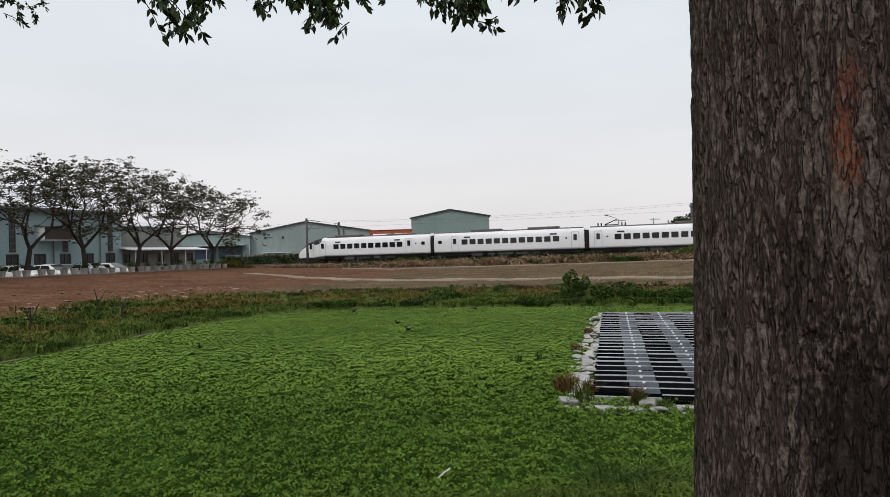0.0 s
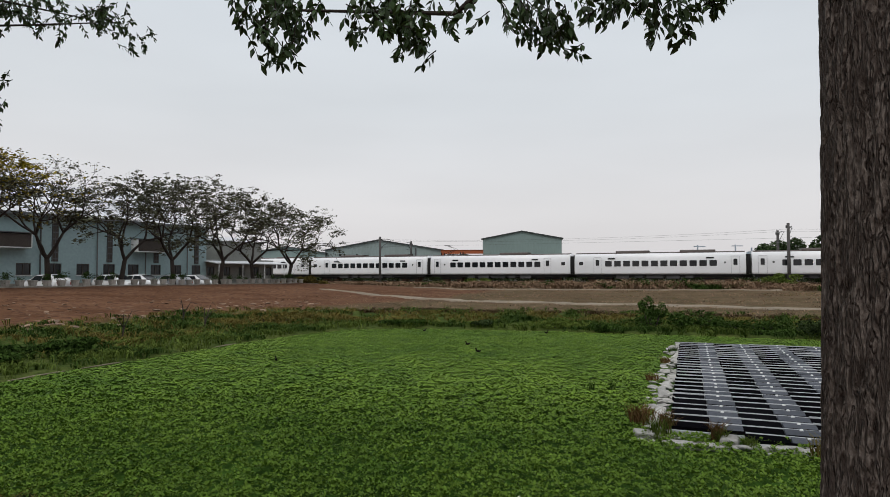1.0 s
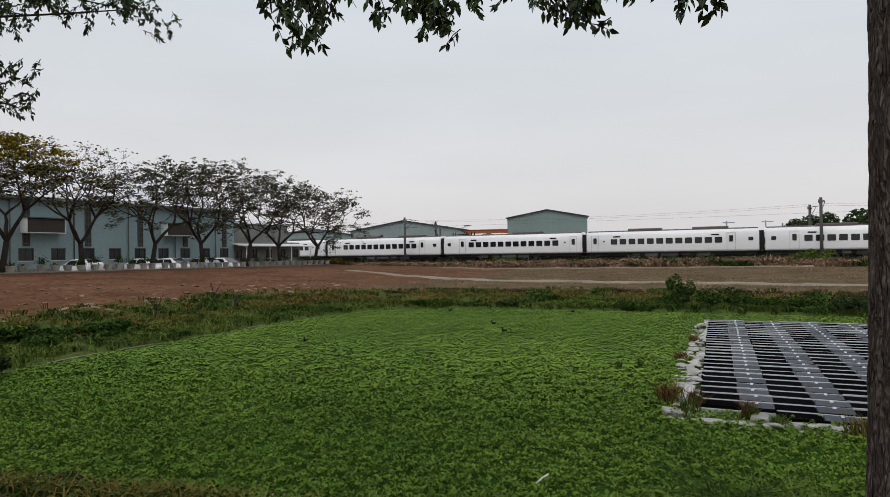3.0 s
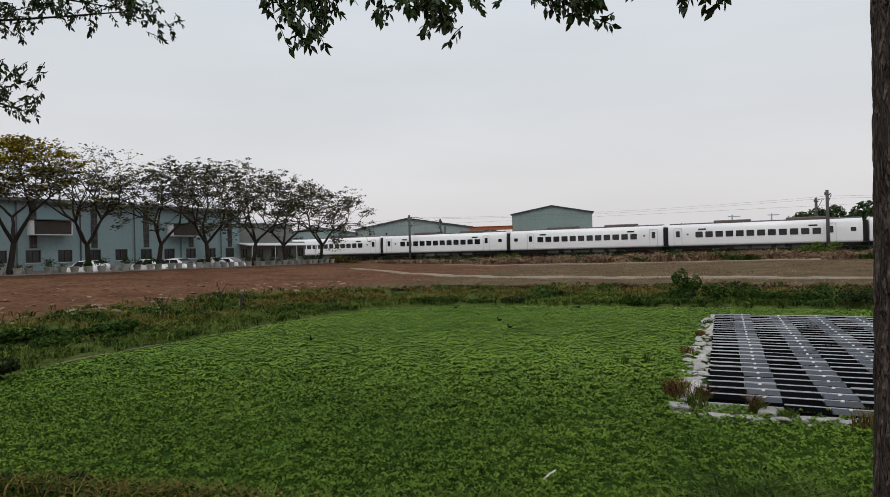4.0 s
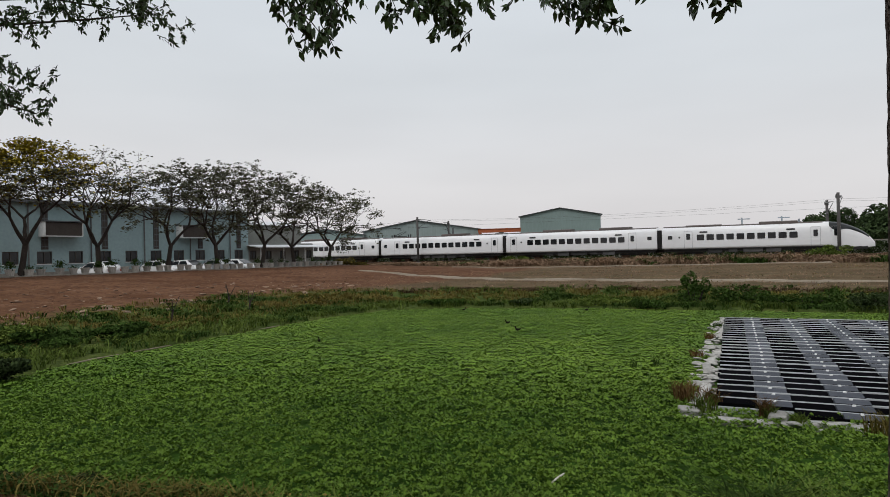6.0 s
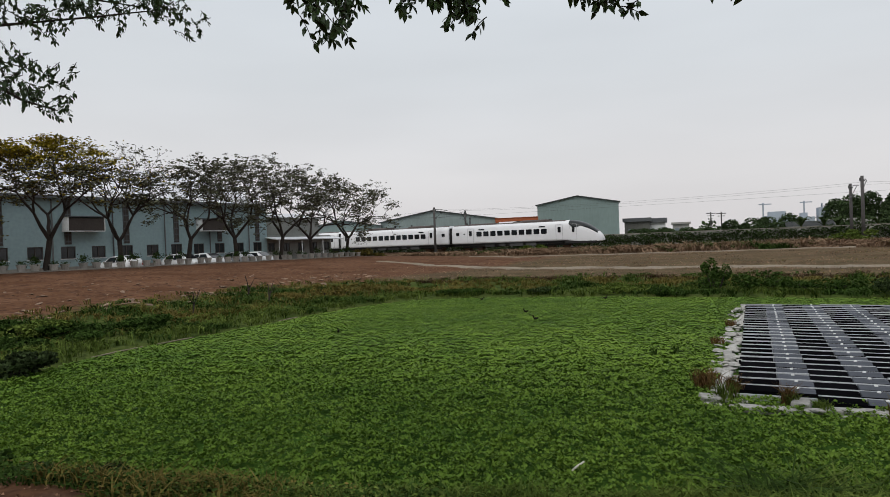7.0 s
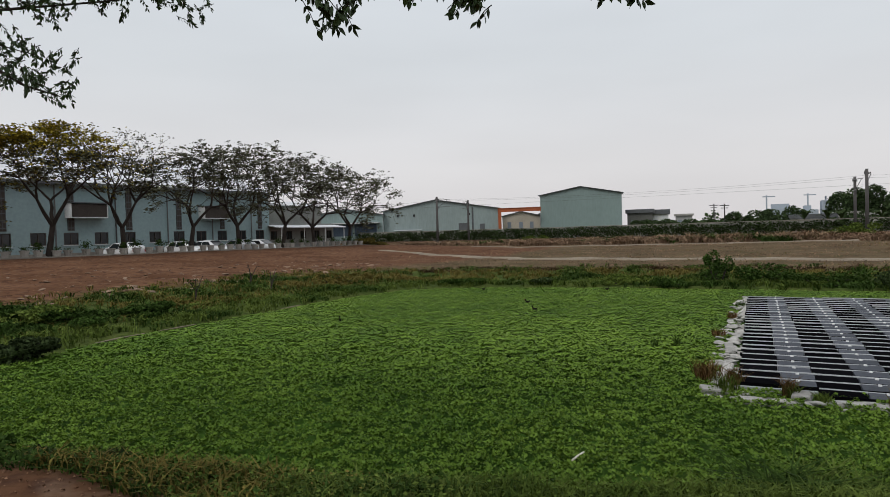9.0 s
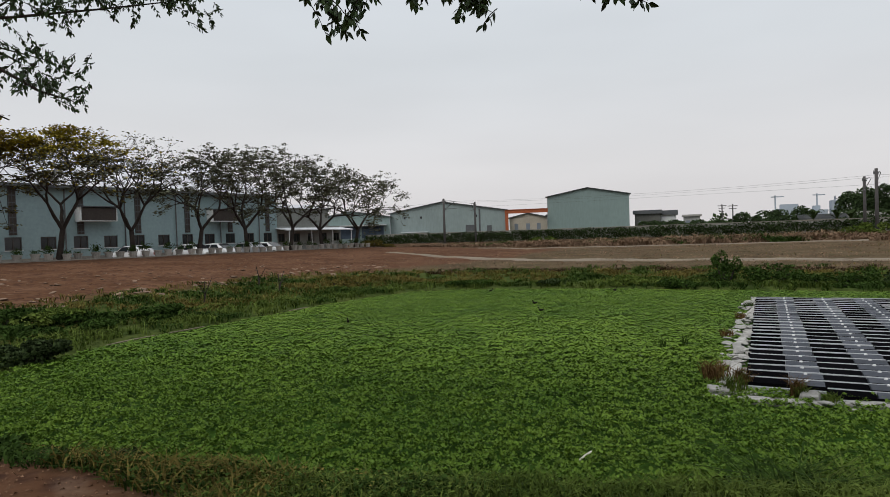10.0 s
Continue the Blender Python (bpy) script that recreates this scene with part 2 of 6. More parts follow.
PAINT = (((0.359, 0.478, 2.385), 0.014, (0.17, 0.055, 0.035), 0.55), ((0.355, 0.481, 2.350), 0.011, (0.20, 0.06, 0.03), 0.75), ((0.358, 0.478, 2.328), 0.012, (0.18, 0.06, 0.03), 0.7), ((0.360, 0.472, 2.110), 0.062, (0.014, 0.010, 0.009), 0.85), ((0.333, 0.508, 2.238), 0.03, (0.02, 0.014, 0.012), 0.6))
M = dict(
    ground=ground_material(),
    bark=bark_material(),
    thin_bark=mat("grey_brown_bark", (0.036, 0.028, 0.023), 0.95, 0.4, 1.5, 14, 0.6),
    pond=mat("floating_plant_mat", (0.034, 0.075, 0.010), 0.95, 0.45, 0.5, 9, 0.8, dist=0.05, spec=0.04),
    plant=mat("floating_plant_leaf", (0.086, 0.164, 0.022), 0.6, 0.18, 0.12, 1.0, 0, island=0.24, second=(0.120, 0.190, 0.026), spec=0.06),
    grass=mat("green_grass_blade", (0.066, 0.106, 0.019), 0.9, 0.3, 0.7, 3, 0, island=0.4, second=(0.092, 0.122, 0.026), spec=0.04),
    olive=mat("yellowing_grass_blade", (0.125, 0.10, 0.028), 0.9, 0.3, 0.7, 3, 0, island=0.35, spec=0.04),
    weed=mat("dark_weed_leaf", (0.034, 0.062, 0.013), 0.9, 0.3, 0.7, 3, 0, island=0.4, spec=0.04),
    straw=mat("dry_brown_grass_blade", (0.175, 0.108, 0.066), 0.95, 0.3, 0.5, 3, 0, island=0.35, second=(0.24, 0.165, 0.11), spec=0.04),
    rust_weed=mat("reddish_dry_weed", (0.115, 0.066, 0.028), 0.8, 0.3, 1.5, 6, 0, island=0.35, spec=0.04),
    near_leaf=mat("dark_green_tree_leaf", (0.032, 0.062, 0.016), 0.45, 0.25, 3, 20, 0.1, island=0.35),
    row_leaf=mat("dull_grey_green_leaf", (0.105, 0.108, 0.070), 0.9, 0.3, 0.4, 3, 0, island=0.4, spec=0.04),
    gold_leaf=mat("yellow_green_leaf", (0.25, 0.20, 0.026), 0.9, 0.3, 0.4, 3, 0, island=0.3, spec=0.04),
    far_leaf=mat("far_foliage_leaf", (0.04, 0.062, 0.025), 0.7, 0.35, 0.3, 2, 0, island=0.4, spec=0.04),
    hedge_leaf=mat("creeper_leaf", (0.032, 0.048, 0.018), 0.9, 0.3, 0.4, 3, 0, island=0.4, spec=0.04),
    path=mat("trodden_pale_earth", (0.19, 0.155, 0.115), 0.95, 0.25, 0.5, 6, 0.4),
    concrete=mat("weathered_concrete", (0.33, 0.32, 0.30), 0.9, 0.25, 0.8, 14, 0.3),
    kerb=mat("mossy_concrete_kerb", (0.24, 0.22, 0.19), 0.9, 0.3, 1.5, 18, 0.4),
    ballast=mat("brown_ballast", (0.14, 0.11, 0.09), 0.95, 0.4, 1.5, 16, 0.9),
    rail=mat("rusty_rail_steel", (0.12, 0.075, 0.05), 0.6, 0.3, 2, 20, 0.2, metal=0.6),
    white=mat("white_train_paint", (0.70, 0.70, 0.715), 0.32, 0.03, 0.15, 2, 0.0, spec=0.5),
    roof_dark=mat("dark_brown_train_roof", (0.075, 0.06, 0.055), 0.6, 0.25, 0.5, 6, 0.1),
    black=mat("black_underframe", (0.016, 0.015, 0.015), 0.7, 0.3, 1, 8, 0.2),
    gear=mat("grey_equipment_box", (0.12, 0.12, 0.12), 0.7, 0.25, 0.8, 6, 0.1, objvar=0.4),
    cab_glass=mat("black_windscreen_glass", (0.014, 0.017, 0.018), 0.3, 0.1, 0.5, 3, 0.0, spec=0.25),
    under_box=mat("dark_underfloor_box", (0.055, 0.055, 0.056), 0.8, 0.25, 0.8, 6, 0.1, objvar=0.6),
    glass=mat("dark_tinted_glass", (0.010, 0.011, 0.013), 0.08, 0.1, 0.5, 3, 0.0, spec=0.5),
    seam=mat("grey_door_seam", (0.36, 0.36, 0.38), 0.5, 0.1, 1, 8, 0),
    blue_wall=mat("pale_blue_grey_cladding", (0.25, 0.34, 0.348), 0.7, 0.10, 0.25, 4, 0.08),
    teal_wall=mat("grey_green_metal_sheet", (0.195, 0.258, 0.248), 0.6, 0.10, 0.2, 3, 0.08, stretch=(1, 1, 0.3)),
    teal_lite=mat("pale_grey_green_sheet", (0.235, 0.288, 0.282), 0.6, 0.12, 0.3, 3, 0.08, stretch=(1, 1, 0.3)),
    roof_sheet=mat("pale_grey_roof_sheet", (0.50, 0.51, 0.53), 0.5, 0.12, 0.3, 4, 0.1),
    roof_edge=mat("dark_grey_roof_edge", (0.09, 0.095, 0.10), 0.6, 0.2, 0.5, 5, 0.1),
    brown_frame=mat("brown_window_frame", (0.050, 0.040, 0.034), 0.6, 0.2, 1, 10, 0.1),
    pane=mat("dark_window_pane", (0.02, 0.022, 0.024), 0.12, 0.2, 1, 6, 0, spec=0.5, objvar=0.3),
    white_frame=mat("white_painted_frame", (0.62, 0.63, 0.63), 0.6, 0.1, 1, 8, 0.05),
    porch=mat("grey_beige_plaster", (0.215, 0.22, 0.205), 0.85, 0.15, 0.6, 8, 0.15),
    cream=mat("cream_plaster", (0.44, 0.39, 0.32), 0.85, 0.15, 0.4, 6, 0.15),
    orange=mat("orange_crane_paint", (0.32, 0.085, 0.03), 0.6, 0.15, 0.6, 8, 0.05),
    haze_wall=mat("hazy_far_concrete", (0.33, 0.37, 0.42), 0.9, 0.06, 0.05, 0.5, 0),
    old_wall=mat("stained_brown_grey_wall", (0.11, 0.11, 0.10), 0.9, 0.25, 0.4, 4, 0.1),
    far_wall=mat("stained_house_wall", (0.34, 0.34, 0.33), 0.9, 0.25, 0.4, 4, 0.1),
    pole=mat("grey_concrete_pole", (0.075, 0.07, 0.068), 0.9, 0.25, 0.8, 12, 0.2),
    wire=mat("dark_wire", (0.05, 0.05, 0.055), 0.6, 0.1, 1, 5, 0),
    raft_black=mat("black_plastic_sheet", (0.0045, 0.0045, 0.0055), 0.95, 0.25, 1.2, 12, 0.05, objvar=0.35, spec=0.0),
    raft_grey=mat("grey_plastic_float", (0.072, 0.078, 0.092), 0.85, 0.14, 1.2, 12, 0.1, objvar=0.2, spec=0.08),
    raft_edge=mat("pale_plastic_rim", (0.38, 0.39, 0.405), 0.85, 0.15, 1.5, 14, 0.1, spec=0.08),
    cap_white=mat("white_plastic_cap", (0.75, 0.75, 0.74), 0.7, 0.08, 3, 20, 0.1),
    raft_white=mat("dirty_white_float", (0.33, 0.32, 0.30), 0.95, 0.22, 3, 20, 0.3, objvar=0.2, spec=0.08),
    car_white=mat("white_car_paint", (0.68, 0.69, 0.70), 0.25, 0.04, 0.4, 3, 0, spec=0.5),
    car_grey=mat("silver_car_paint", (0.36, 0.37, 0.39), 0.28, 0.05, 0.4, 3, 0, spec=0.5, metal=0.4),
    tyre=mat("black_rubber", (0.02, 0.02, 0.02), 0.8, 0.2, 4, 20, 0.1),
    pot=mat("pale_concrete_planter", (0.36, 0.335, 0.30), 0.9, 0.2, 2, 14, 0.2, objvar=0.25),
    stick=mat("bleached_stick", (0.58, 0.55, 0.48), 0.8, 0.2, 5, 30, 0.3),
    feather=mat("black_brown_feathers", (0.015, 0.013, 0.012), 0.7, 0.3, 8, 40, 0.2, spec=0.05),
    beak=mat("red_beak", (0.35, 0.05, 0.03), 0.5, 0.1, 8, 40, 0),
    tower_dark=mat("far_window_shade", (0.20, 0.23, 0.27), 0.6, 0.1, 0.1, 1, 0),
    shutter=mat("dark_blue_shutter", (0.055, 0.08, 0.115), 0.6, 0.2, 0.5, 6, 0.1),
    clod=mat("dark_soil_clod", (0.125, 0.064, 0.037), 0.95, 0.3, 2, 14, 0, island=0.35, second=(0.21, 0.125, 0.08), spec=0.02),
    dead=mat("dead_brown_weed", (0.055, 0.036, 0.02), 0.95, 0.3, 1, 6, 0, island=0.4, spec=0.03),
    rock=mat("pale_broken_stone", (0.20, 0.135, 0.095), 0.95, 0.3, 2, 14, 0.5, objvar=0.3),
)


# ---- building helpers ----
class Geo:
    """Vertices and faces gathered for one mesh."""

    def __init__(self):
        self.v, self.f = [], []

    def box(self, x0, x1, y0, y1, z0, z1, m=None):
        c = [Vector((x, y, z)) for z in (z0, z1) for y in (y0, y1) for x in (x0, x1)]
        if m is not None:
            c = [m @ p for p in c]
        n = len(self.v)
        self.v += [tuple(p) for p in c]
        self.f += [tuple(n + i for i in q) for q in ((0, 2, 3, 1), (4, 5, 7, 6), (0, 1, 5, 4), (2, 6, 7, 3), (0, 4, 6, 2), (1, 3, 7, 5))]
        return self

    def face(self, *pts):
        n = len(self.v)
        self.v += [tuple(p) for p in pts]
        self.f.append(tuple(range(n, n + len(pts))))
        return self

    def loft(self, rings, closed=True, caps=True):
        """Rings of equally many points, joined one to the next."""
        n, k = len(self.v), len(rings[0])
        for r in rings:
            self.v += [tuple(p) for p in r]
        for i in range(len(rings) - 1):
            for j in range(k if closed else k - 1):
                a, b = n + i * k + j, n + i * k + (j + 1) % k
                self.f.append((a, b, b + k, a + k))
        if caps:
            self.f.append(tuple(n + j for j in reversed(range(k))))
            self.f.append(tuple(n + (len(rings) - 1) * k + j for j in range(k)))
        return self

    def tube(self, pts, radii, k=6, caps=True):
        rings = []
        for i, p in enumerate(pts):
            p = Vector(p)
            d = (Vector(pts[min(i + 1, len(pts) - 1)]) - Vector(pts[max(i - 1, 0)])).normalized()
            u = d.orthogonal().normalized() if abs(d.z) > 0.999 else d.cross(Vector((0, 0, 1))).normalized()
            w = d.cross(u)
            rings.append([p + (u * math.cos(a) + w * math.sin(a)) * radii[i] for a in [2 * math.pi * j / k for j in range(k)]])
        return self.loft(rings, True, caps)

    def mesh(self, name, material, smooth=False):
        me = bpy.data.meshes.new(name)
        me.from_pydata(self.v, [], self.f)
        me.materials.append(material)
        if smooth:
            me.polygons.foreach_set("use_smooth", [True] * len(me.polygons))
        me.update()
        return me


def fast_mesh(name, verts, tris, material):
    me = bpy.data.meshes.new(name)
    verts, tris = np.asarray(verts, np.float32), np.asarray(tris, np.int32)
    me.vertices.add(len(verts))
    me.vertices.foreach_set("co", verts.ravel())
    me.loops.add(tris.size)
    me.loops.foreach_set("vertex_index", tris.ravel())
    me.polygons.add(len(tris))
    me.polygons.foreach_set("loop_start", np.arange(0, tris.size, 3, dtype=np.int32))
    me.polygons.foreach_set("loop_total", np.full(len(tris), 3, np.int32))
    me.materials.append(material)
    me.update(calc_edges=True)
    return me


def part(name, geo, material, parent=None, label="", smooth=False, m=None):
    """One mesh object from a Geo or a ready mesh, under a thing or a part."""
    me = geo.mesh(name, material, smooth) if isinstance(geo, Geo) else geo
    ob = new(name, me)
    if parent is not None:
        ob.parent = parent
    if m is not None:
        ob.matrix_basis = m
    if label:
        ob["label"] = label
    return ob


def soft_box(x0, x1, y0, y1, z0, z1, r, segs=2):
    """A box with rounded edges, as a Geo."""
    bm = bmesh.new()
    bmesh.ops.create_cube(bm, size=1.0)
    for v in bm.verts:
        v.co = Vector(((x0 + x1) / 2 + v.co.x * (x1 - x0), (y0 + y1) / 2 + v.co.y * (y1 - y0), (z0 + z1) / 2 + v.co.z * (z1 - z0)))
    bmesh.ops.bevel(bm, geom=bm.edges[:], offset=r, segments=segs, affect='EDGES', profile=0.5)
    g = Geo()
    g.v = [tuple(v.co) for v in bm.verts]
    g.f = [tuple(v.index for v in f.verts) for f in bm.faces]
    bm.free()
    return g


def blade_mesh(name, pts, height, width, lean, material, seed, bend=0.5):
    """Many tapered bent blades standing on points (N, 3): one mesh of loose pieces."""
    rng = np.random.default_rng(seed)
    pts = np.asarray(pts, float)
    n = len(pts)
    h = height * rng.uniform(0.55, 1.25, n) if np.isscalar(height) else height
    a, b = rng.uniform(0, 2 * np.pi, n), rng.uniform(0, 2 * np.pi, n)
    side = np.c_[np.cos(a), np.sin(a), np.zeros(n)] * (width * rng.uniform(0.6, 1.3, n) / 2)[:, None]
    ln = np.c_[np.cos(b), np.sin(b), np.zeros(n)] * (lean * rng.uniform(0.2, 1.2, n) * h)[:, None]
    up = np.array([0, 0, 1.0])
    p1 = pts + ln * 0.35 + up * (h * 0.55)[:, None]
    tip = pts + ln * (1 + bend) + up * (h * (1 - 0.35 * bend))[:, None]
    v = np.stack([pts - side * 0.7, pts + side * 0.7, p1 - side, p1 + side, tip], 1).reshape(-1, 3)
    base = np.arange(n)[:, None, None] * 5
    t = (np.array([[0, 1, 3], [0, 3, 2], [2, 3, 4]])[None] + base).reshape(-1, 3)
    return fast_mesh(name, v, t, material)


def leaf_mesh(name, centres, size, material, seed, flat=0.0, aspect=0.5, down=0.0, fold=0.15):
    """Many small pointed leaves of four triangles, each turned at random."""
    rng = np.random.default_rng(seed)
    c = np.asarray(centres, float)
    n = len(c)
    d = rng.normal(size=(n, 3))
    d[:, 2] = d[:, 2] * (1 - flat) - down
    d /= np.linalg.norm(d, axis=1)[:, None]
    r = rng.normal(size=(n, 3))
    r[:, 2] += flat * 4
    s = np.cross(d, r)
    s /= np.linalg.norm(s, axis=1)[:, None] + 1e-9
    up = np.cross(s, d)
    L = (size * rng.uniform(0.6, 1.3, n))[:, None]
    v = np.stack([c - d * L / 2, c + s * L * aspect / 2 + up * L * fold, c - s * L * aspect / 2 + up * L * fold, c + d * L / 2, c], 1).reshape(-1, 3)
    base = np.arange(n)[:, None, None] * 5
    t = (np.array([[0, 1, 4], [4, 1, 3], [0, 4, 2], [4, 3, 2]])[None] + base).reshape(-1, 3)
    return fast_mesh(name, v, t, material)


def stuff(name, me, label, category):
    return tagged(new(name, me), label, category, kind="stuff")


# ---- the lie of the land (metres; the pond's surface is z = 0) ----
SHORE = ((-13.0, 5.2), (-10.9, 8.0), (-10.35, 9.6), (-10.5, 11.0), (-10.5, 12.8), (-10.2, 13.9), (-9.9, 15.0), (-9.3, 17.4), (-8.7, 20.0), (-8.1, 21.8), (-7.5, 23.3), (-6.7, 24.6), (-5.4, 25.45), (-3.0, 25.5), (-0.6, 25.2), (1.5, 24.85), (3.5, 24.3), (6.8, 23.4), (9.8, 22.4), (24.0, 17.8), (24.0, 5.2))
TRACK_Y, TRACK_TURN = 86.04, -18.234                    # the near track's line at x = 0, and its turn
TD = Vector((math.cos(radians(TRACK_TURN)), math.sin(radians(TRACK_TURN)), 0))
TN = Vector((TD.y, -TD.x, 0))                           # from the track towards the pond
ROW0, ROWD = Vector((-32.0, 34.05, 0)), Vector((0.307, 0.952, 0))   # the row of trees
ROWN = Vector((0.952, -0.307, 0))
RAIL_Z = 1.12


def sstep(x, a, b):
    t = np.clip((x - a) / (b - a), 0, 1)
    return t * t * (3 - 2 * t)


def shore_distance(x, y):
    """Distance from the shoreline, positive on land."""
    x, y = np.asarray(x, float), np.asarray(y, float)
    best, inside = np.full(x.shape, 1e9), np.zeros(x.shape, bool)
    for (ax, ay), (bx, by) in zip(SHORE, SHORE[1:] + SHORE[:1]):
        ux, uy = bx - ax, by - ay
        k = np.clip(((x - ax) * ux + (y - ay) * uy) / (ux * ux + uy * uy), 0, 1)
        best = np.minimum(best, np.hypot(x - ax - k * ux, y - ay - k * uy))
        cross = ((ay > y) != (by > y)) & (x < (bx - ax) * (y - ay) / (by - ay + 1e-12) + ax)
        inside ^= cross
    return np.where(inside, -best, best)


def wobble(x, y):
    return (np.sin(x * 0.61 + 1.3 * np.sin(y * 0.37)) + np.sin(y * 0.83 + 0.9 * np.sin(x * 0.45)) + 0.6 * np.sin(x * 1.9 + y * 1.3) + 0.5 * np.sin(x * 3.1 - y * 2.7)) / 3


def land(x, y):
    """Height of the ground, and its shares of bare soil and of green."""
    x, y = np.asarray(x, float), np.asarray(y, float)
    d = shore_distance(x, y) + 0.07 * wobble(x * 1.9, y * 1.9)
    e = (x - ROW0.x) * ROWN.x + (y - ROW0.y) * ROWN.y                  # from the row of trees towards the pond
    n = (x - 0) * TN.x + (y - TRACK_Y) * TN.y                          # from the near track towards the pond
    along = (x - ROW0.x) * ROWD.x + (y - ROW0.y) * ROWD.y
    far = 0.90 - 0.0125 * np.clip(n - 4, 0, 60)
    far = far + 0.12 * np.exp(-((n - 6.5) / 2.2) ** 2) * (0.6 + 0.4 * wobble(x * 0.4, y * 0.4)) * sstep(n, -8, 2)
    crest = 1.46 - 0.006 * np.clip(along, -20, 60)
    left = crest - (crest - 0.40) * sstep(e, 2.0, 27.0) ** 0.85
    left = left - 0.60 * sstep(-e, 0.9, 2.6)
    share = 1 - sstep(along, 30, 46)
    z = np.maximum(far, left * share + far * (1 - share))
    near = 0.78 * (1 - sstep(y, 3.6, 5.0))                  # the bank on which the camera stands
    z = np.where(y < 5.6, np.maximum(near, 0.0) * (x > -40) + (x <= -40) * z, z)
    rise = np.where(y < 5.6, sstep(d, 0.0, 0.4), sstep(d, -0.1, 4.5) * 0.74 + 0.26 * sstep(d, 0, 0.22))
    blend = sstep(y, 5.0, 9.0)
    z = np.where(d > 0, z * (rise * blend + (1 - blend) * np.maximum(rise, sstep(d, 0, 1.8))), np.maximum(-0.7, d * 0.5))
    z = z + np.where(d > 0.5, 0.05 * wobble(x * 2.1, y * 2.1), 0)
    z = np.where(np.hypot(x, y) > 300, np.minimum(z, 1.0), z)
    soil = share * sstep(e, -12, -8) * (1 - sstep(e, 20.5 + 1.2 * wobble(x, y), 22.0 + 1.2 * wobble(x, y)))
    soil = np.maximum(soil, np.where(y < 5.2, 1 - sstep(y + 0.25 * wobble(x * 3, y * 3) + 0.9 * sstep(x, -3.2, -1.4), 3.4, 3.9), 0))
    soil = np.maximum(soil, 0.3 * (1 - share) * sstep(n, 6, 30) * sstep(wobble(x * 0.35, y * 0.7), -0.2, 0.5) * sstep(d, 8, 12))
    green = np.where(y < 5.6, sstep(y + 0.9 * sstep(x, -3.2, -1.4), 3.6, 4.0), 1 - sstep(d, 4.2 + sstep(-x, 5, 9) + wobble(x * 0.8, y * 0.8), 6.4 + sstep(-x, 5, 9) + wobble(x * 0.8, y * 0.8)))
    green = np.clip(np.maximum(green, 0.75 * (1 - sstep(n, -24, -14))), 0, 1)
    return z, soil, green


def build_ground():
    xs = np.unique(np.r_[-3000, -1200, -500, -250, np.arange(-150, -50, 6), np.arange(-50, -14, 1.0), np.arange(-14, 14, 0.2), np.arange(14, 50, 1.0), np.arange(50, 151, 6), 250, 500, 1200, 3000])
    ys = np.unique(np.r_[-3000, -1200, -400, -150, -60, -20, np.arange(-6, 3, 0.6), np.arange(3, 32, 0.2), np.arange(32, 110, 1.0), np.arange(110, 200, 6), 300, 600, 1200, 3000])
    X, Y = np.meshgrid(xs, ys)
    Z, soil, green = land(X, Y)
    v = np.c_[X.ravel(), Y.ravel(), Z.ravel()]
    w = len(xs)
    i = (np.arange(len(ys) - 1)[:, None] * w + np.arange(w - 1)[None]).ravel()
    t = np.r_[np.c_[i, i + 1, i + w + 1], np.c_[i, i + w + 1, i + w]]
    me = fast_mesh("ground", v, t, M["ground"])
    me.polygons.foreach_set("use_smooth", [True] * len(me.polygons))
    col = me.color_attributes.new("zone", 'FLOAT_COLOR', 'POINT')
    col.data.foreach_set("color", np.c_[soil.ravel(), green.ravel(), np.zeros(soil.size), np.ones(soil.size)].astype(np.float32).ravel())
    return tagged(new("ground", me), "red-brown bare earth and dry grass round a green pond", "ground", kind="structure")


def zat(x, y):
    return float(land(np.array([x]), np.array([y]))[0][0])


def scatter(n, x0, x1, y0, y1, keep, seed):
    """Points on the land where keep(x, y, shore distance) holds with its probability."""
    rng = np.random.default_rng(seed)
    x, y = rng.uniform(x0, x1, n), rng.uniform(y0, y1, n)
    k = rng.uniform(0, 1, n) < keep(x, y, shore_distance(x, y))
    x, y = x[k], y[k]
    return np.c_[x, y, land(x, y)[0] - 0.02]


def grain_field(x, y, cell, seed):
    """Smooth random values from 0 to 1 over the plan, in cells of the given width and depth."""
    g = np.random.default_rng(seed).uniform(0, 1, (512, 512))
    u, v = x / cell[0] + 100, y / cell[1] + 100
    i, j = np.floor(u).astype(int), np.floor(v).astype(int)
    a, b = u - i, v - j
    a, b = a * a * (3 - 2 * a), b * b * (3 - 2 * b)
    i, j, i1, j1 = i % 512, j % 512, (i + 1) % 512, (j + 1) % 512
    return (g[i, j] * (1 - a) + g[i1, j] * a) * (1 - b) + (g[i, j1] * (1 - a) + g[i1, j1] * a) * b


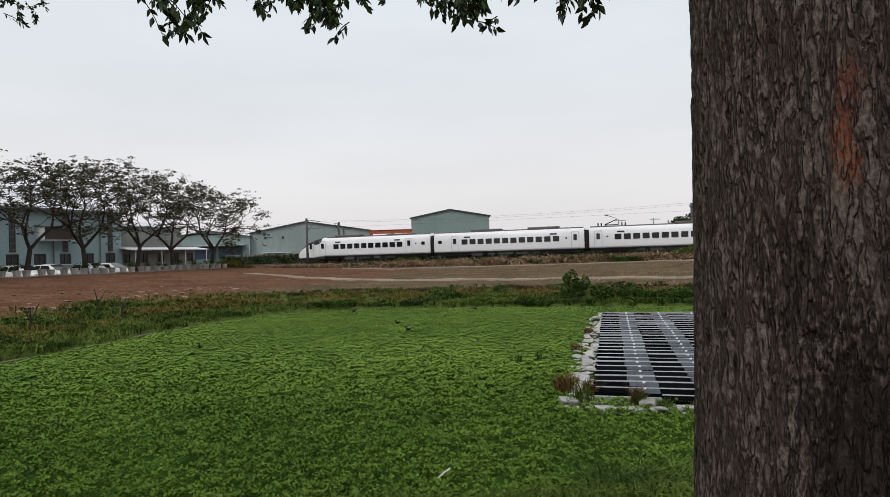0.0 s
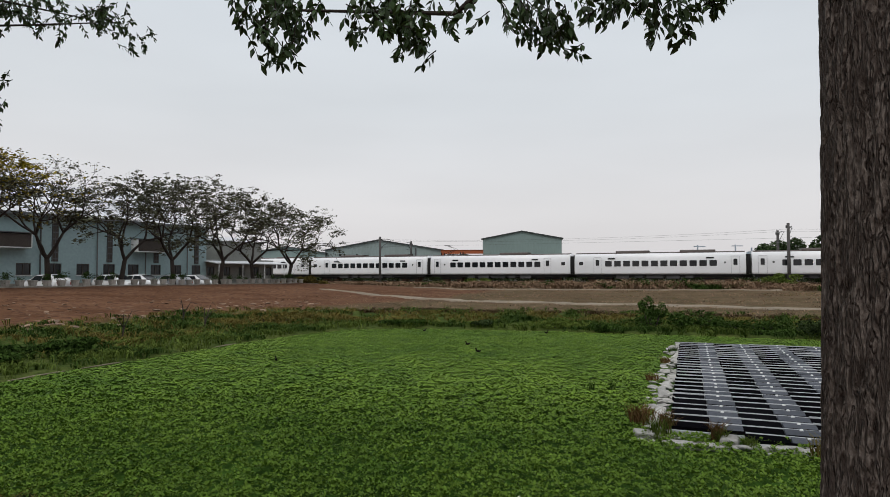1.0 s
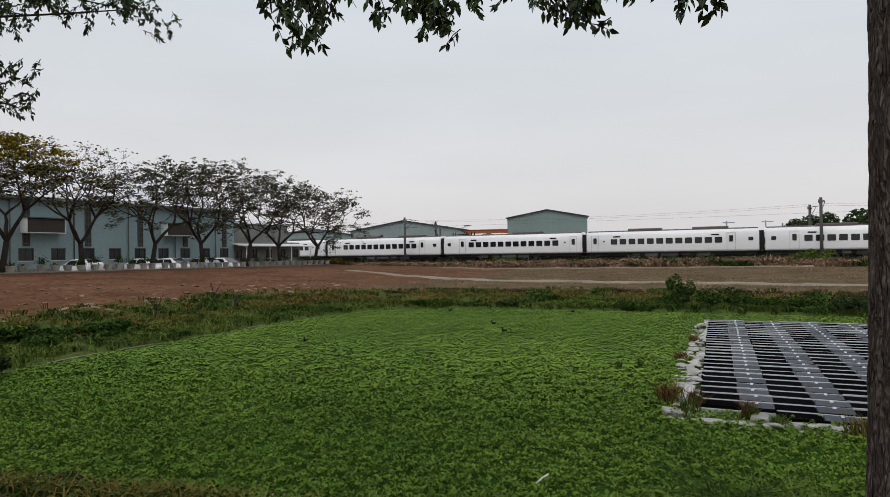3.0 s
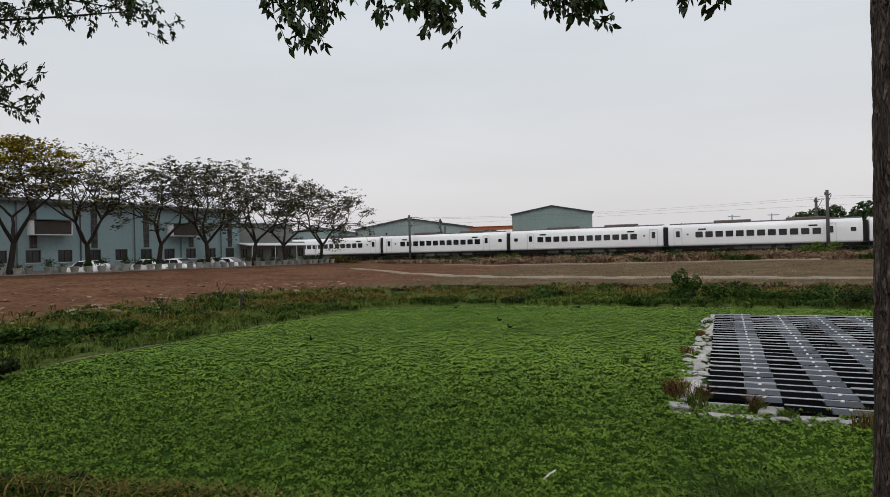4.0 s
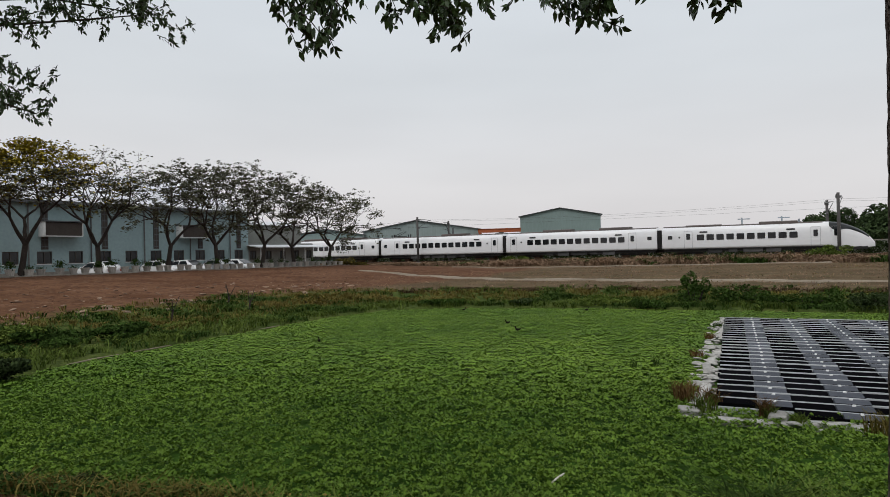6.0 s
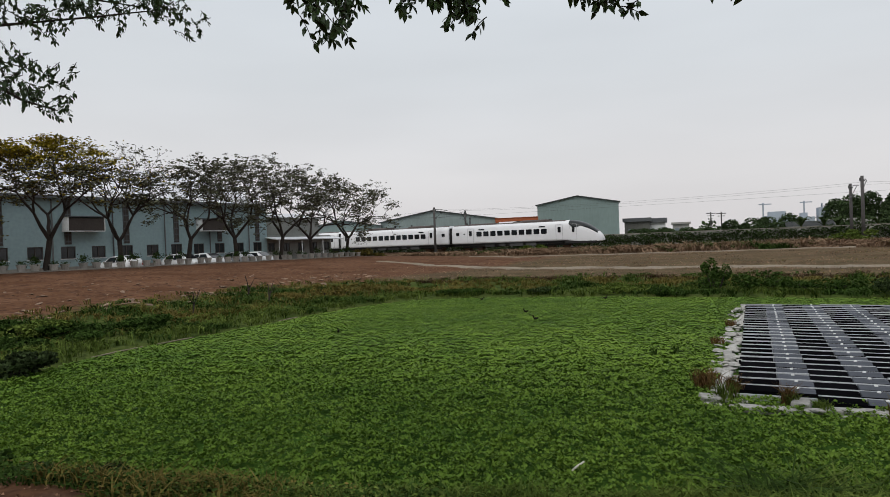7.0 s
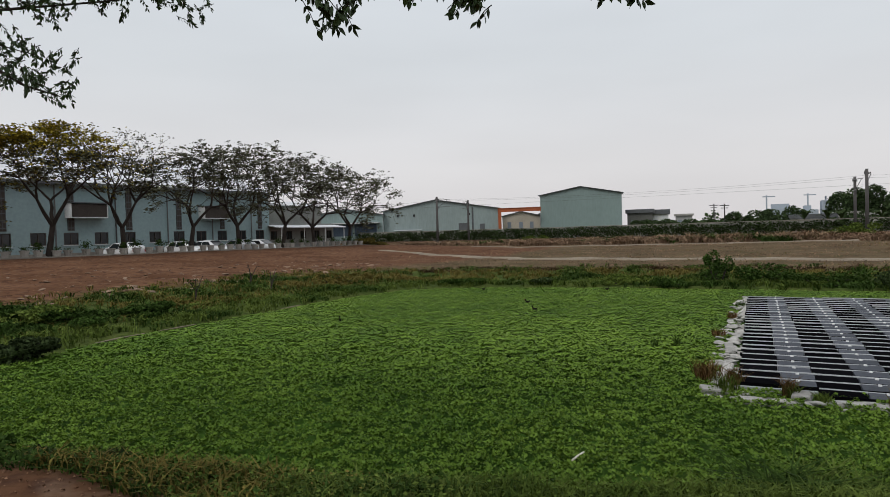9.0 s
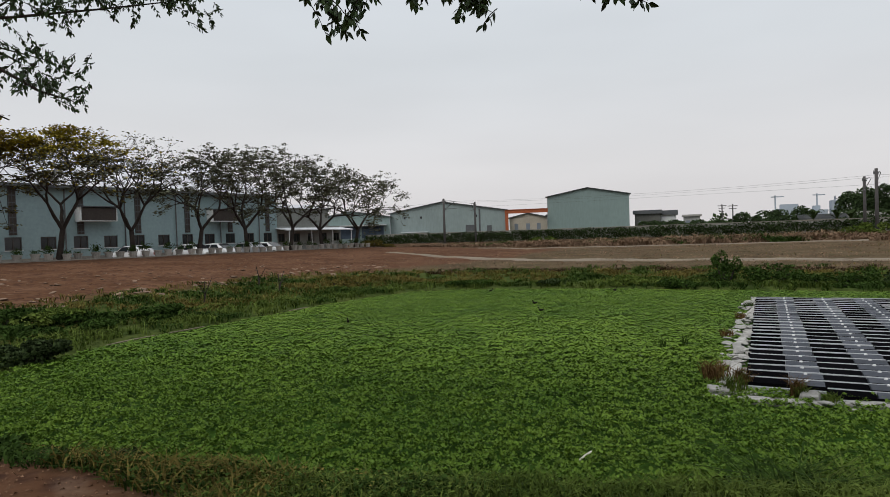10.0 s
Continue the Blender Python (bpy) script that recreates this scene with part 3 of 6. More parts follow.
def build_pond():
    """The pond's surface: a mat of floating plants, low heaps with dark gaps between, and the leaves on it."""
    xs, ys = np.arange(-15, 24.5, 0.22), np.arange(5.0, 26.2, 0.22)
    X, Y = np.meshgrid(xs, ys)
    rng = np.random.default_rng(3)
    Z = 0.008 + 0.010 * wobble(X * 4, Y * 4) + rng.uniform(-0.01, 0.01, X.shape)
    w = len(xs)
    i = (np.arange(len(ys) - 1)[:, None] * w + np.arange(w - 1)[None]).ravel()
    me = fast_mesh("water", np.c_[X.ravel(), Y.ravel(), Z.ravel()], np.r_[np.c_[i, i + 1, i + w + 1], np.c_[i, i + w + 1, i + w]], M["pond"])
    tagged(new("water", me), "pond surface wholly covered by green floating plants", "pond", kind="structure")
    # rosettes: a few upright oval leaves round a centre; thinner and larger towards the far shore
    n = 250000
    y = 5.0 + 21.0 * rng.uniform(0, 1, n)
    x = y * rng.uniform(-1.15, 0.66, n) + rng.uniform(-0.5, 0.5, n)
    u, vv = (x - RAFT.x) * RAFT_ROW.x + (y - RAFT.y) * RAFT_ROW.y, (x - RAFT.x) * RAFT_DEP.x + (y - RAFT.y) * RAFT_DEP.y
    heap = 0.55 * grain_field(x, y, (0.075, 0.085), 51) + 0.40 * grain_field(x, y, (0.04, 0.045), 52) + 0.05 * grain_field(x, y, (0.9, 0.6), 53)
    far = sstep(y, 7.0, 15.0)
    k = (shore_distance(x, y) < -0.04 + 0.05 * wobble(x * 5, y * 5)) & ~((u > 0.1) & (u < 12) & (vv > 0.75) & (vv < 13)) & (heap > 0.40 - 0.34 * far)
    x, y, heap, far = x[k], y[k], np.clip((heap[k] - 0.3) / 0.45, 0, 1), far[k]
    n = len(x)
    reps = 4
    a = (np.arange(reps)[None] * 1.57 + rng.uniform(0, 6.28, n)[:, None] + rng.uniform(-0.9, 0.9, (n, reps))).ravel()
    x, y, heap, far = (np.repeat(q, reps) for q in (x, y, heap, far))
    n = n * reps
    L = rng.uniform(0.016, 0.044, n) * (0.8 + 0.4 * heap) * (1 + 0.8 * far)
    tilt = rng.uniform(0.2, 1.1, n) * (1 - 0.65 * far)
    d = np.c_[np.cos(a) * np.cos(tilt), np.sin(a) * np.cos(tilt), np.sin(tilt)]
    s = np.c_[-np.sin(a), np.cos(a), np.zeros(n)] * (L * 0.42)[:, None]
    p = np.c_[x, y, 0.018 + 0.090 * heap * (1 - 0.6 * far)] + d * 0.006
    end = p + d * L[:, None]
    mid = p + d * (L * 0.6)[:, None] - np.c_[np.zeros((n, 2)), L * 0.12]
    v = np.stack([p, mid + s, mid - s, end], 1).reshape(-1, 3)
    t = (np.array([[0, 1, 2], [1, 3, 2]])[None] + np.arange(n)[:, None, None] * 4).reshape(-1, 3)
    stuff("floating_plants", fast_mesh("floating_plants", v, t, M["plant"]), "dense small green floating plants covering the pond", "water plants")


# ---- the raft of black and grey floats ----
RAFT_DEP, RAFT_ROW = Vector((0.272, 0.962, 0)), Vector((0.962, -0.272, 0))
RAFT = Vector((1.56, 8.66, 0))


def build_raft():
    rot = math.degrees(math.atan2(RAFT_ROW.y, RAFT_ROW.x))
    raft = tagged(new("floating_raft"), "floating raft of black panels and grey floats, dirty white rim", "raft")
    raft.matrix_basis = pose(RAFT.x, RAFT.y, 0.03, 0, 0, rot)
    pitch, rows, period = 0.445, 26, 0.96
    black = Geo()
    for a, b, z0, z1 in ((0.0, 0.345, 0.05, 0.092),):
        black.face((0, a, z0), (0.52, a, z0), (0.52, b, z1), (0, b, z1))
        black.face((0, a, z0 - 0.05), (0.52, a, z0 - 0.05), (0.52, a, z0), (0, a, z0))
        black.box(0.0, 0.52, 0.005, b, -0.03, 0.03)
        black.face((0, b, -0.03), (0, b, z1), (0.52, b, z1), (0.52, b, -0.03))
    # black lip along the whole row, standing in for the dark gap between rows
    black.box(0.0, period, -0.014, 0.0, -0.03, 0.097)
    grey = Geo()
    prof = [(0.01, 0.0), (0.01, 0.08), (0.03, 0.095), (0.16, 0.108), (0.30, 0.106), (0.335, 0.05), (0.335, -0.02)]
    grey.loft([[(x, y, z) for y, z in prof] for x in (0.0, 0.02, 0.405, 0.425)], True, True)
    rim = Geo()
    rp = [(0.352, 0.0), (0.352, 0.098), (0.358, 0.106), (0.378, 0.106), (0.384, 0.098), (0.384, 0.0)]
    rim.loft([[(x, y, z) for y, z in rp] for x in (0.0, period)], True, True)
    cap = Geo().tube([(0.21, 0.235, 0.09), (0.21, 0.235, 0.128)], [0.026, 0.022], 8)
    mb, mg = black.mesh("panel", M["raft_black"]), grey.mesh("float", M["raft_grey"])
    mr, mc = rim.mesh("rim", M["raft_edge"]), cap.mesh("cap", M["cap_white"])
    rng = random.Random(5)
    far = {"b": Geo(), "g": Geo(), "r": Geo()}
    for r in range(-1, rows):
        y = 0.90 + r * pitch
        for c in range(0 if r >= 0 else 1, 12):
            x = 0.42 + c * period - 0.008 * r + rng.uniform(-0.015, 0.015)
            if c < 5:
                part("panel", mb, None, raft, m=pose(x, y + rng.uniform(-0.006, 0.006), 0, rng.uniform(-0.4, 0.4), 0, rng.uniform(-0.8, 0.8)))
                fl = part("float", mg, None, raft, m=pose(x + 0.527, y + rng.uniform(-0.02, 0.02), 0, 0, rng.uniform(-1, 1), rng.uniform(-0.8, 0.8)))
                part("cap", mc, None, fl, "small white cap")
                part("rim", mr, None, raft, "pale plastic rim", m=pose(x, y, rng.uniform(-0.01, 0.01), 0, rng.uniform(-0.6, 0.6), 0))
                if r == (0 if c == 0 else -1):
                    part("rim", mr, None, raft, "pale plastic rim", m=pose(x, y - pitch, -0.045, 0, rng.uniform(-0.6, 0.6), 0))
            else:
                for key, src, dx in (("b", black, 0), ("g", grey, 0.527), ("r", rim, 0)):
                    g, n = far[key], len(far[key].v)
                    g.v += [(p[0] + x + dx, p[1] + y, p[2]) for p in src.v]
                    g.f += [tuple(i + n for i in f) for f in src.f]
    part("panels", far["b"], M["raft_black"], raft)["kind"] = "stuff"
    part("floats", far["g"], M["raft_grey"], raft)["kind"] = "stuff"
    part("rims", far["r"], M["raft_edge"], raft)["kind"] = "stuff"
    # the rim: white floats and rubble along the two outer edges
    lump = bpy.data.meshes.new("lump")
    bm = bmesh.new()
    bmesh.ops.create_icosphere(bm, subdivisions=2, radius=0.5)
    for v in bm.verts:
        v.co *= 1 + 0.22 * noise.noise(v.co * 2.3)
        v.co.z *= 0.6
    bm.to_mesh(lump)
    bm.free()
    lump.materials.append(M["raft_white"])
    beam = soft_box(0, 0.95, 0, 0.2, -0.03, 0.06, 0.03).mesh("edge_float", M["raft_white"])
    for i in range(11):
        part("edge_float", beam, None, raft, m=pose(0.35 + i * 1.0, 0.10 + 0.1 * math.sin(i * 1.7) + (0.06 if i else 0.0), rng.uniform(-0.01, 0.01), 0, rng.uniform(-2, 2), rng.uniform(-4, 4)))
    for i in range(13):
        part("edge_float", beam, None, raft, m=pose(0.30 + rng.uniform(-0.08, 0.06), 0.55 + i * 0.98, rng.uniform(-0.03, 0.01), 0, rng.uniform(-4, 4), 90 + rng.uniform(-10, 10)) @ Matrix.Diagonal((rng.uniform(0.4, 0.9), 0.8, 0.8, 1)))
    part("edge_float", soft_box(-0.13, 0.13, -0.10, 0.10, -0.02, 0.075, 0.02), M["raft_white"], raft, m=pose(0.10, 0.45, 0.02, 6, 5, 18))
    part("edge_float", soft_box(-0.11, 0.11, -0.14, 0.14, -0.02, 0.10, 0.03), M["raft_white"], raft, m=pose(1.18, 0.42, 0.02, 4, 0, -8))
    for i in range(190):
        t = rng.uniform(0, 1)
        if i < 160:
            x, y = rng.uniform(-0.12, 0.45) * (1.0 - 0.45 * t), 0.2 + 11.9 * t
        else:
            x, y = rng.uniform(0.0, 5.0), rng.uniform(0.05, 0.5)
        s = rng.uniform(0.07, 0.20)
        part("white_lump", lump, None, raft, m=pose(x, y, rng.uniform(0, 0.05), rng.uniform(-20, 20), rng.uniform(-20, 20), rng.uniform(0, 360)) @ Matrix.Diagonal((s * rng.uniform(0.8, 1.5), s, s * rng.uniform(0.35, 0.8), 1)))


def weed_clump(name, x, y, z, h, spread, n, material, seed, label, width=0.012, lean=0.5, bend=0.5):
    rng = np.random.default_rng(seed)
    r = spread * np.sqrt(rng.uniform(0, 1, n))
    a = rng.uniform(0, 6.283, n)
    p = np.c_[r * np.cos(a), r * np.sin(a), np.zeros(n)]
    ob = new(name, blade_mesh(name, p, h, width, lean, material, seed + 1, bend))
    ob.location = (x, y, z)
    return tagged(ob, label, "plant")


# ---- the track and the train ----
def track_point(s, n=0.0, z=0.0):
    p = Vector((0, TRACK_Y, 0)) + TD * s + TN * n
    return Vector((p.x, p.y, z))


def build_track():
    bed = Geo()
    for n0, half in ((0.0, 2.1), (-4.2, 2.1)):
        rings = []
        for s in range(-460, 300, 20):
            rings.append([track_point(s, n0 + o, z) for o, z in ((half + 0.9, 0.55), (1.7, RAIL_Z - 0.25), (-1.7, RAIL_Z - 0.25), (-half - 0.9, 0.55))])
        bed.loft(rings, True, True)
    tagged(new("ballast_bed", bed.mesh("ballast_bed", M["ballast"])), "brown stone ballast under two railway tracks", "railway", kind="structure")
    for n0 in (0.0, -4.2):
        for o in (-0.534, 0.534):
            g = Geo()
            a, b = track_point(-460, n0 + o, RAIL_Z - 0.25), track_point(300, n0 + o, RAIL_Z - 0.25)
            for w, z0, z1 in ((0.06, 0.0, 0.03), (0.012, 0.03, 0.11), (0.034, 0.11, 0.25)):
                g.loft([[p + TN * w + Vector((0, 0, z0)), p - TN * w + Vector((0, 0, z0)), p - TN * w + Vector((0, 0, z1)), p + TN * w + Vector((0, 0, z1))] for p in (a, b)])
            tagged(new("rail", g.mesh("rail", M["rail"])), "rusty steel rail on ballast", "rail", group="rails", kind="structure")


CAR_PITCH, HALF_W, FLOOR_Z, ROOF_Z = 20.3, 1.42, 1.0, 3.66


def section(x, top=ROOF_Z, half=HALF_W, low=FLOOR_Z, mid=0.0):
    """The body's cross-section at x: sides tapering in a little, a rounded roof."""
    h = top - low
    pts = [(-half * 0.985, low), (-half, low + 0.08 * h), (-half, low + 0.55 * h), (-half * 0.95, low + 0.80 * h), (-half * 0.82, low + 0.92 * h), (-half * 0.5, low + 0.985 * h), (0, top)]
    pts = pts + [(-y, z) for y, z in reversed(pts[:-1])]
    return [Vector((x, y, z)) for y, z in pts]


def rounded_plate(w, h, r, t):
    """A plate in x and z with rounded corners, its face at -y."""
    out = []
    for cx, cz, a0 in ((w / 2 - r, h / 2 - r, 0), (-w / 2 + r, h / 2 - r, 90), (-w / 2 + r, -h / 2 + r, 180), (w / 2 - r, -h / 2 + r, 270)):
        for k in range(4):
            a = radians(a0 + k * 30)
            out.append((cx + r * math.cos(a), cz + r * math.sin(a)))
    g = Geo()
    g.loft([[(x, 0, z) for x, z in out], [(x, -t, z) for x, z in out]], True, True)
    return g


def nose_top(u):
    return FLOOR_Z + 0.30 + (ROOF_Z - FLOOR_Z - 0.30) * max(0.0, 1 - u ** 2.1) ** 0.80


def nose_low(u):
    return FLOOR_Z - 0.32 * float(sstep(u, 0.0, 0.45)) + 0.16 * u ** 6


def nose_half(u):
    return HALF_W * max(0.02, 1 - 0.70 * u ** 3.4) ** 0.75


def build_train():
    train = tagged(new("train"), "white twelve-car electric express train with dark windows and a sloping nose", "train")
    win = rounded_plate(0.80, 0.68, 0.07, 0.02).mesh("window", M["glass"])
    small = rounded_plate(0.50, 0.42, 0.06, 0.02).mesh("window", M["glass"])
    door_win = rounded_plate(0.42, 0.72, 0.06, 0.02).mesh("door_window", M["glass"])
    sign = rounded_plate(0.85, 0.16, 0.03, 0.02).mesh("destination_sign", M["glass"])
    door = Geo()
    for x in (-0.45, 0.45):
        door.box(x - 0.018, x + 0.018, -0.012, 0, 0, 2.05)
    door.box(-0.45, 0.45, -0.012, 0, 2.03, 2.06)
    door_me = door.mesh("door", M["seam"])
    logo = rounded_plate(0.24, 0.24, 0.11, 0.01).mesh("emblem", M["gear"])
    bogie = Geo()
    for y in (-0.85, 0.85):
        bogie.box(-1.55, 1.55, y - 0.08, y + 0.08, 0.38, 0.58)
        bogie.box(-0.4, 0.4, y - 0.16, y + 0.16, 0.58, 0.90)
    bogie.box(-0.3, 0.3, -0.9, 0.9, 0.45, 0.75)
    bogie_me = bogie.mesh("bogie", M["black"])
    wheel = Geo()
    for y in (-0.60, 0.48):
        wheel.tube([(0, y, 0.43), (0, y + 0.12, 0.43)], [0.43, 0.43], 16)
    wheel.tube([(0, -0.6, 0.43), (0, 0.6, 0.43)], [0.07, 0.07], 8)
    wheel_me = wheel.mesh("wheelset", M["rail"])
    box_me = [soft_box(-l / 2, l / 2, -1.28, 1.28, z, 0.98, 0.05, 1).mesh("equipment_box", M["under_box"]) for l, z in ((1.5, 0.42), (0.9, 0.5), (2.0, 0.46))]
    ac = Geo()
    ac.loft([[(x, y * k, z) for y, z in ((-0.95, ROOF_Z - 0.12), (-0.9, ROOF_Z + 0.14), (-0.7, ROOF_Z + 0.24), (0.7, ROOF_Z + 0.24), (0.9, ROOF_Z + 0.14), (0.95, ROOF_Z - 0.12))] for x, k in ((-1.95, 0.9), (-1.7, 1), (1.7, 1), (1.95, 0.9))])
    ac_me = ac.mesh("roof_unit", M["roof_dark"])
    panto = Geo()
    panto.box(-0.8, 0.8, -0.6, -0.5, ROOF_Z + 0.1, ROOF_Z + 0.18).box(-0.8, 0.8, 0.5, 0.6, ROOF_Z + 0.1, ROOF_Z + 0.18)
    for y in (-0.5, 0.5):
        panto.tube([(-0.7, y, ROOF_Z + 0.2), (0.8, y * 0.8, ROOF_Z + 0.85), (-0.5, y * 0.7, ROOF_Z + 1.35)], [0.045, 0.04, 0.035], 5)
    panto.box(-0.75, -0.35, -0.8, 0.8, ROOF_Z + 1.34, ROOF_Z + 1.40)
    for x in (-1.6, -1.2, 1.3, 1.7):
        panto.tube([(x, 0.2, ROOF_Z - 0.02), (x, 0.2, ROOF_Z + 0.42)], [0.10, 0.07], 6)
    panto_me = panto.mesh("pantograph", M["black"])
    joint = Geo()
    joint.loft([[(x, y * k, z) for y, z in ((-1.05, 1.05), (-1.15, 2.2), (-1.0, 3.3), (1.0, 3.3), (1.15, 2.2), (1.05, 1.05))] for x, k in ((-0.34, 0.95), (-0.2, 1.05), (-0.07, 0.95), (0.07, 1.05), (0.2, 0.95), (0.34, 1.05))])
    joint.box(-0.5, 0.5, -0.2, 0.2, 0.6, 0.95)
    joint_me = joint.mesh("gangway", M["black"])

    def fit_out(car, length, wins, doors, smalls, signs, mirror, mid=True):
        for side in (-1, 1):
            def put(me, name, x, z, y=HALF_W, parent=car):
                xx = length - x if mirror else x
                return part(name, me, None, parent, m=pose(xx, side * y, z, 0, 0, 0 if side < 0 else 180))
            for x in wins:
                put(win, "window", x, 2.30, HALF_W + 0.002)
            for x in smalls:
                put(small, "window", x, 2.36, HALF_W + 0.002)
            for x in doors:
                put(door_me, "door", x, 1.05, HALF_W + 0.004)
                put(door_win, "door_window", x, 2.42, HALF_W + 0.02)
            for x in signs:
                put(sign, "destination_sign", x, 2.92, HALF_W * 0.985)
            put(logo, "emblem", 17.5 if mid else 2.0, 2.35, HALF_W + 0.002)
        for x in (3.0, length - 3.0 if mid else 15.6):
            b = part("bogie", bogie_me, None, car, m=pose(x if not mirror else length - x, 0, 0))
            for dx in (-1.05, 1.05):
                part("wheelset", wheel_me, None, car, m=pose((x if not mirror else length - x) + dx, 0, 0))
        for i, x in enumerate((5.9, 7.8, 9.7, 11.8, 13.6) if mid else (5.9, 7.8, 9.9, 12.0)):
            part("equipment_box", box_me[i % 3], None, car, m=pose(x if not mirror else length - x, 0, 0))

    rng = random.Random(8)
    for k in range(12):
        end = k in (0, 11)
        start = 0.0 if k == 0 else 20.8 + CAR_PITCH * (k - 1) + 0.3
        length = 20.5 if k == 0 else (21.6 if k == 11 else CAR_PITCH - 0.6)
        full = length - (4.7 if end else 0)
        body, roof, under = Geo(), Geo(), Geo()
        stations = [(x, ROOF_Z, HALF_W, FLOOR_Z) for x in (0.0, 0.06, full * 0.5, full)]
        stations[0] = (0.0, ROOF_Z - 0.05, HALF_W - 0.05, FLOOR_Z + 0.03)
        if end:
            for i in range(1, 13):
                u = i / 12
                stations.append((full + 4.7 * u, nose_top(u), nose_half(u), nose_low(u)))
        else:
            stations.append((full - 0.06, ROOF_Z, HALF_W, FLOOR_Z))
            stations[3], stations[4] = stations[4], (full, ROOF_Z - 0.05, HALF_W - 0.05, FLOOR_Z + 0.03)
        body.loft([section(*s) for s in stations])
        car = part("carriage", body, M["white"], train, "white end car with a sloping nose and black windscreen" if end else "white middle car with a row of dark windows", True, pose(start, 0, 0))
        if k == 0:
            car.matrix_basis = pose(length, 0, 0, 0, 0, 180)
        # dark roof skin, a little above the white body
        roof.loft([[Vector((x, y * 0.86, z)) for y, z in ((-HALF_W * 0.95, ROOF_Z - 0.26), (-HALF_W * 0.6, ROOF_Z + 0.0), (0, ROOF_Z + 0.05), (HALF_W * 0.6, ROOF_Z + 0.0), (HALF_W * 0.95, ROOF_Z - 0.26))] for x in (0.1, full - 0.1)])
        part("roof", roof, M["roof_dark"], car)
        under.box(0.3, full - 0.3, -1.2, 1.2, 0.62, 0.9)
        under.box(0.05, full - 0.05, -HALF_W * 0.995, HALF_W * 0.995, 0.90, 0.998)
        part("underframe", under, M["black"], car)
        if end:
            fit_out(car, length, [4.35 + 1.07 * i for i in range(10)], [3.0, 16.1], [0.95], [4.7, 13.7], False, False)
            for side in (-1, 1):
                cd = part("cab_door", door_me, None, car, m=pose(18.0, side * (HALF_W - 0.015), 1.05, 0, 0, 0 if side < 0 else 180))
                part("door_window", door_win, None, car, m=pose(18.0, side * (HALF_W + 0.005), 2.42, 0, 0, 0 if side < 0 else 180) @ Matrix.Diagonal((0.8, 1, 1, 1)))
            shield = Geo()
            rings = []
            for i in range(13):
                u = 0.10 + 0.78 * i / 12
                sec = section(full + 4.7 * u, nose_top(u) + 0.018, nose_half(u) + 0.018, nose_low(u))
                low = 1.0 - 0.5 * float(sstep(u, 0.10, 0.18) - sstep(u, 0.26, 0.48))
                rings.append([sec[2].lerp(sec[3], low), *sec[3:10], sec[10].lerp(sec[9], low)])
            shield.loft(rings, False, False)
            part("windscreen", shield, M["cab_glass"], car, "black wraparound windscreen", True)
            beak = Geo()
            beak.loft([section(full + 4.7 * u, FLOOR_Z + 0.10, nose_half(u) + 0.01, 0.55) for u in (0.0, 0.25, 0.5, 0.7, 0.85)])
            part("skirt", beak, M["black"], car)
            part("roof_unit", ac_me, None, car, m=pose(12.5, 0, 0))
            part("roof_unit", ac_me, None, car, m=pose(4.6, 0, -0.12))
        else:
            mirror = k % 2 == 0
            fit_out(car, length, [4.25 + 1.09 * i for i in range(12)], [2.9, 18.6], [0.85], [4.6, 15.9], mirror)
            if k in (2, 5, 9):
                part("pantograph", panto_me, None, car, m=pose(2.6, 0, 0, 0, 0, 0 if k != 5 else 180))
                part("roof_unit", ac_me, None, car, m=pose(12.0, 0, 0))
            else:
                part("roof_unit", ac_me, None, car, m=pose(7.0, 0, 0))
                part("roof_unit", ac_me, None, car, m=pose(14.5, 0, 0))
        if k:
            part("gangway", joint_me, None, train, "dark gangway between two carriages", m=pose(20.8 + CAR_PITCH * (k - 1) - 0.15, 0, 0))
    return train


def build_mast(s, n, top, arm):
    """A concrete overhead-line mast with its bracket arms; arm: the side on which the track lies."""
    p = track_point(s, n)
    mast = tagged(new("overhead_line_mast"), "grey concrete overhead line mast with a steel bracket arm", "mast", group="overhead line masts")
    mast.matrix_basis = pose(p.x, p.y, 0.7, 0, 0, TRACK_TURN)
    h = top - 0.7
    part("post", Geo().tube([(0, 0, 0), (0, 0, h * 0.5), (0, 0, h)], [0.19, 0.17, 0.15], 10), M["pole"], mast, smooth=True)
    d = arm
    part("bracket_arm", Geo().tube([(0, 0, h - 0.35), (0.4, d * 1.2, h - 0.28), (0.6, d * 2.9, h - 0.42)], [0.045, 0.04, 0.035], 6), M["wire"], mast)
    part("bracket_arm", Geo().tube([(0, 0, h - 1.6), (0.5, d * 2.2, h - 0.45)], [0.04, 0.035], 6), M["wire"], mast)
    part("registration_arm", Geo().tube([(0, 0, h - 1.5), (0.5, d * 2.9, h - 1.35)], [0.03, 0.025], 6), M["wire"], mast)
    for z in (h - 0.35, h - 1.6):
        part("insulator", Geo().tube([(0, d * 0.16, z), (0.1, d * 0.5, z + 0.03)], [0.09, 0.07], 8), M["gear"], mast)
    part("insulator", Geo().box(-0.25, 0.25, -0.08, 0.08, h - 0.55, h - 0.42).tube([(-0.2, 0, h - 0.45), (-0.2, 0, h - 0.2)], [0.06, 0.04], 6), M["gear"], mast)
    part("footing", Geo().box(-0.35, 0.35, -0.35, 0.35, -0.3, 0.35), M["concrete"], mast)
    return mast


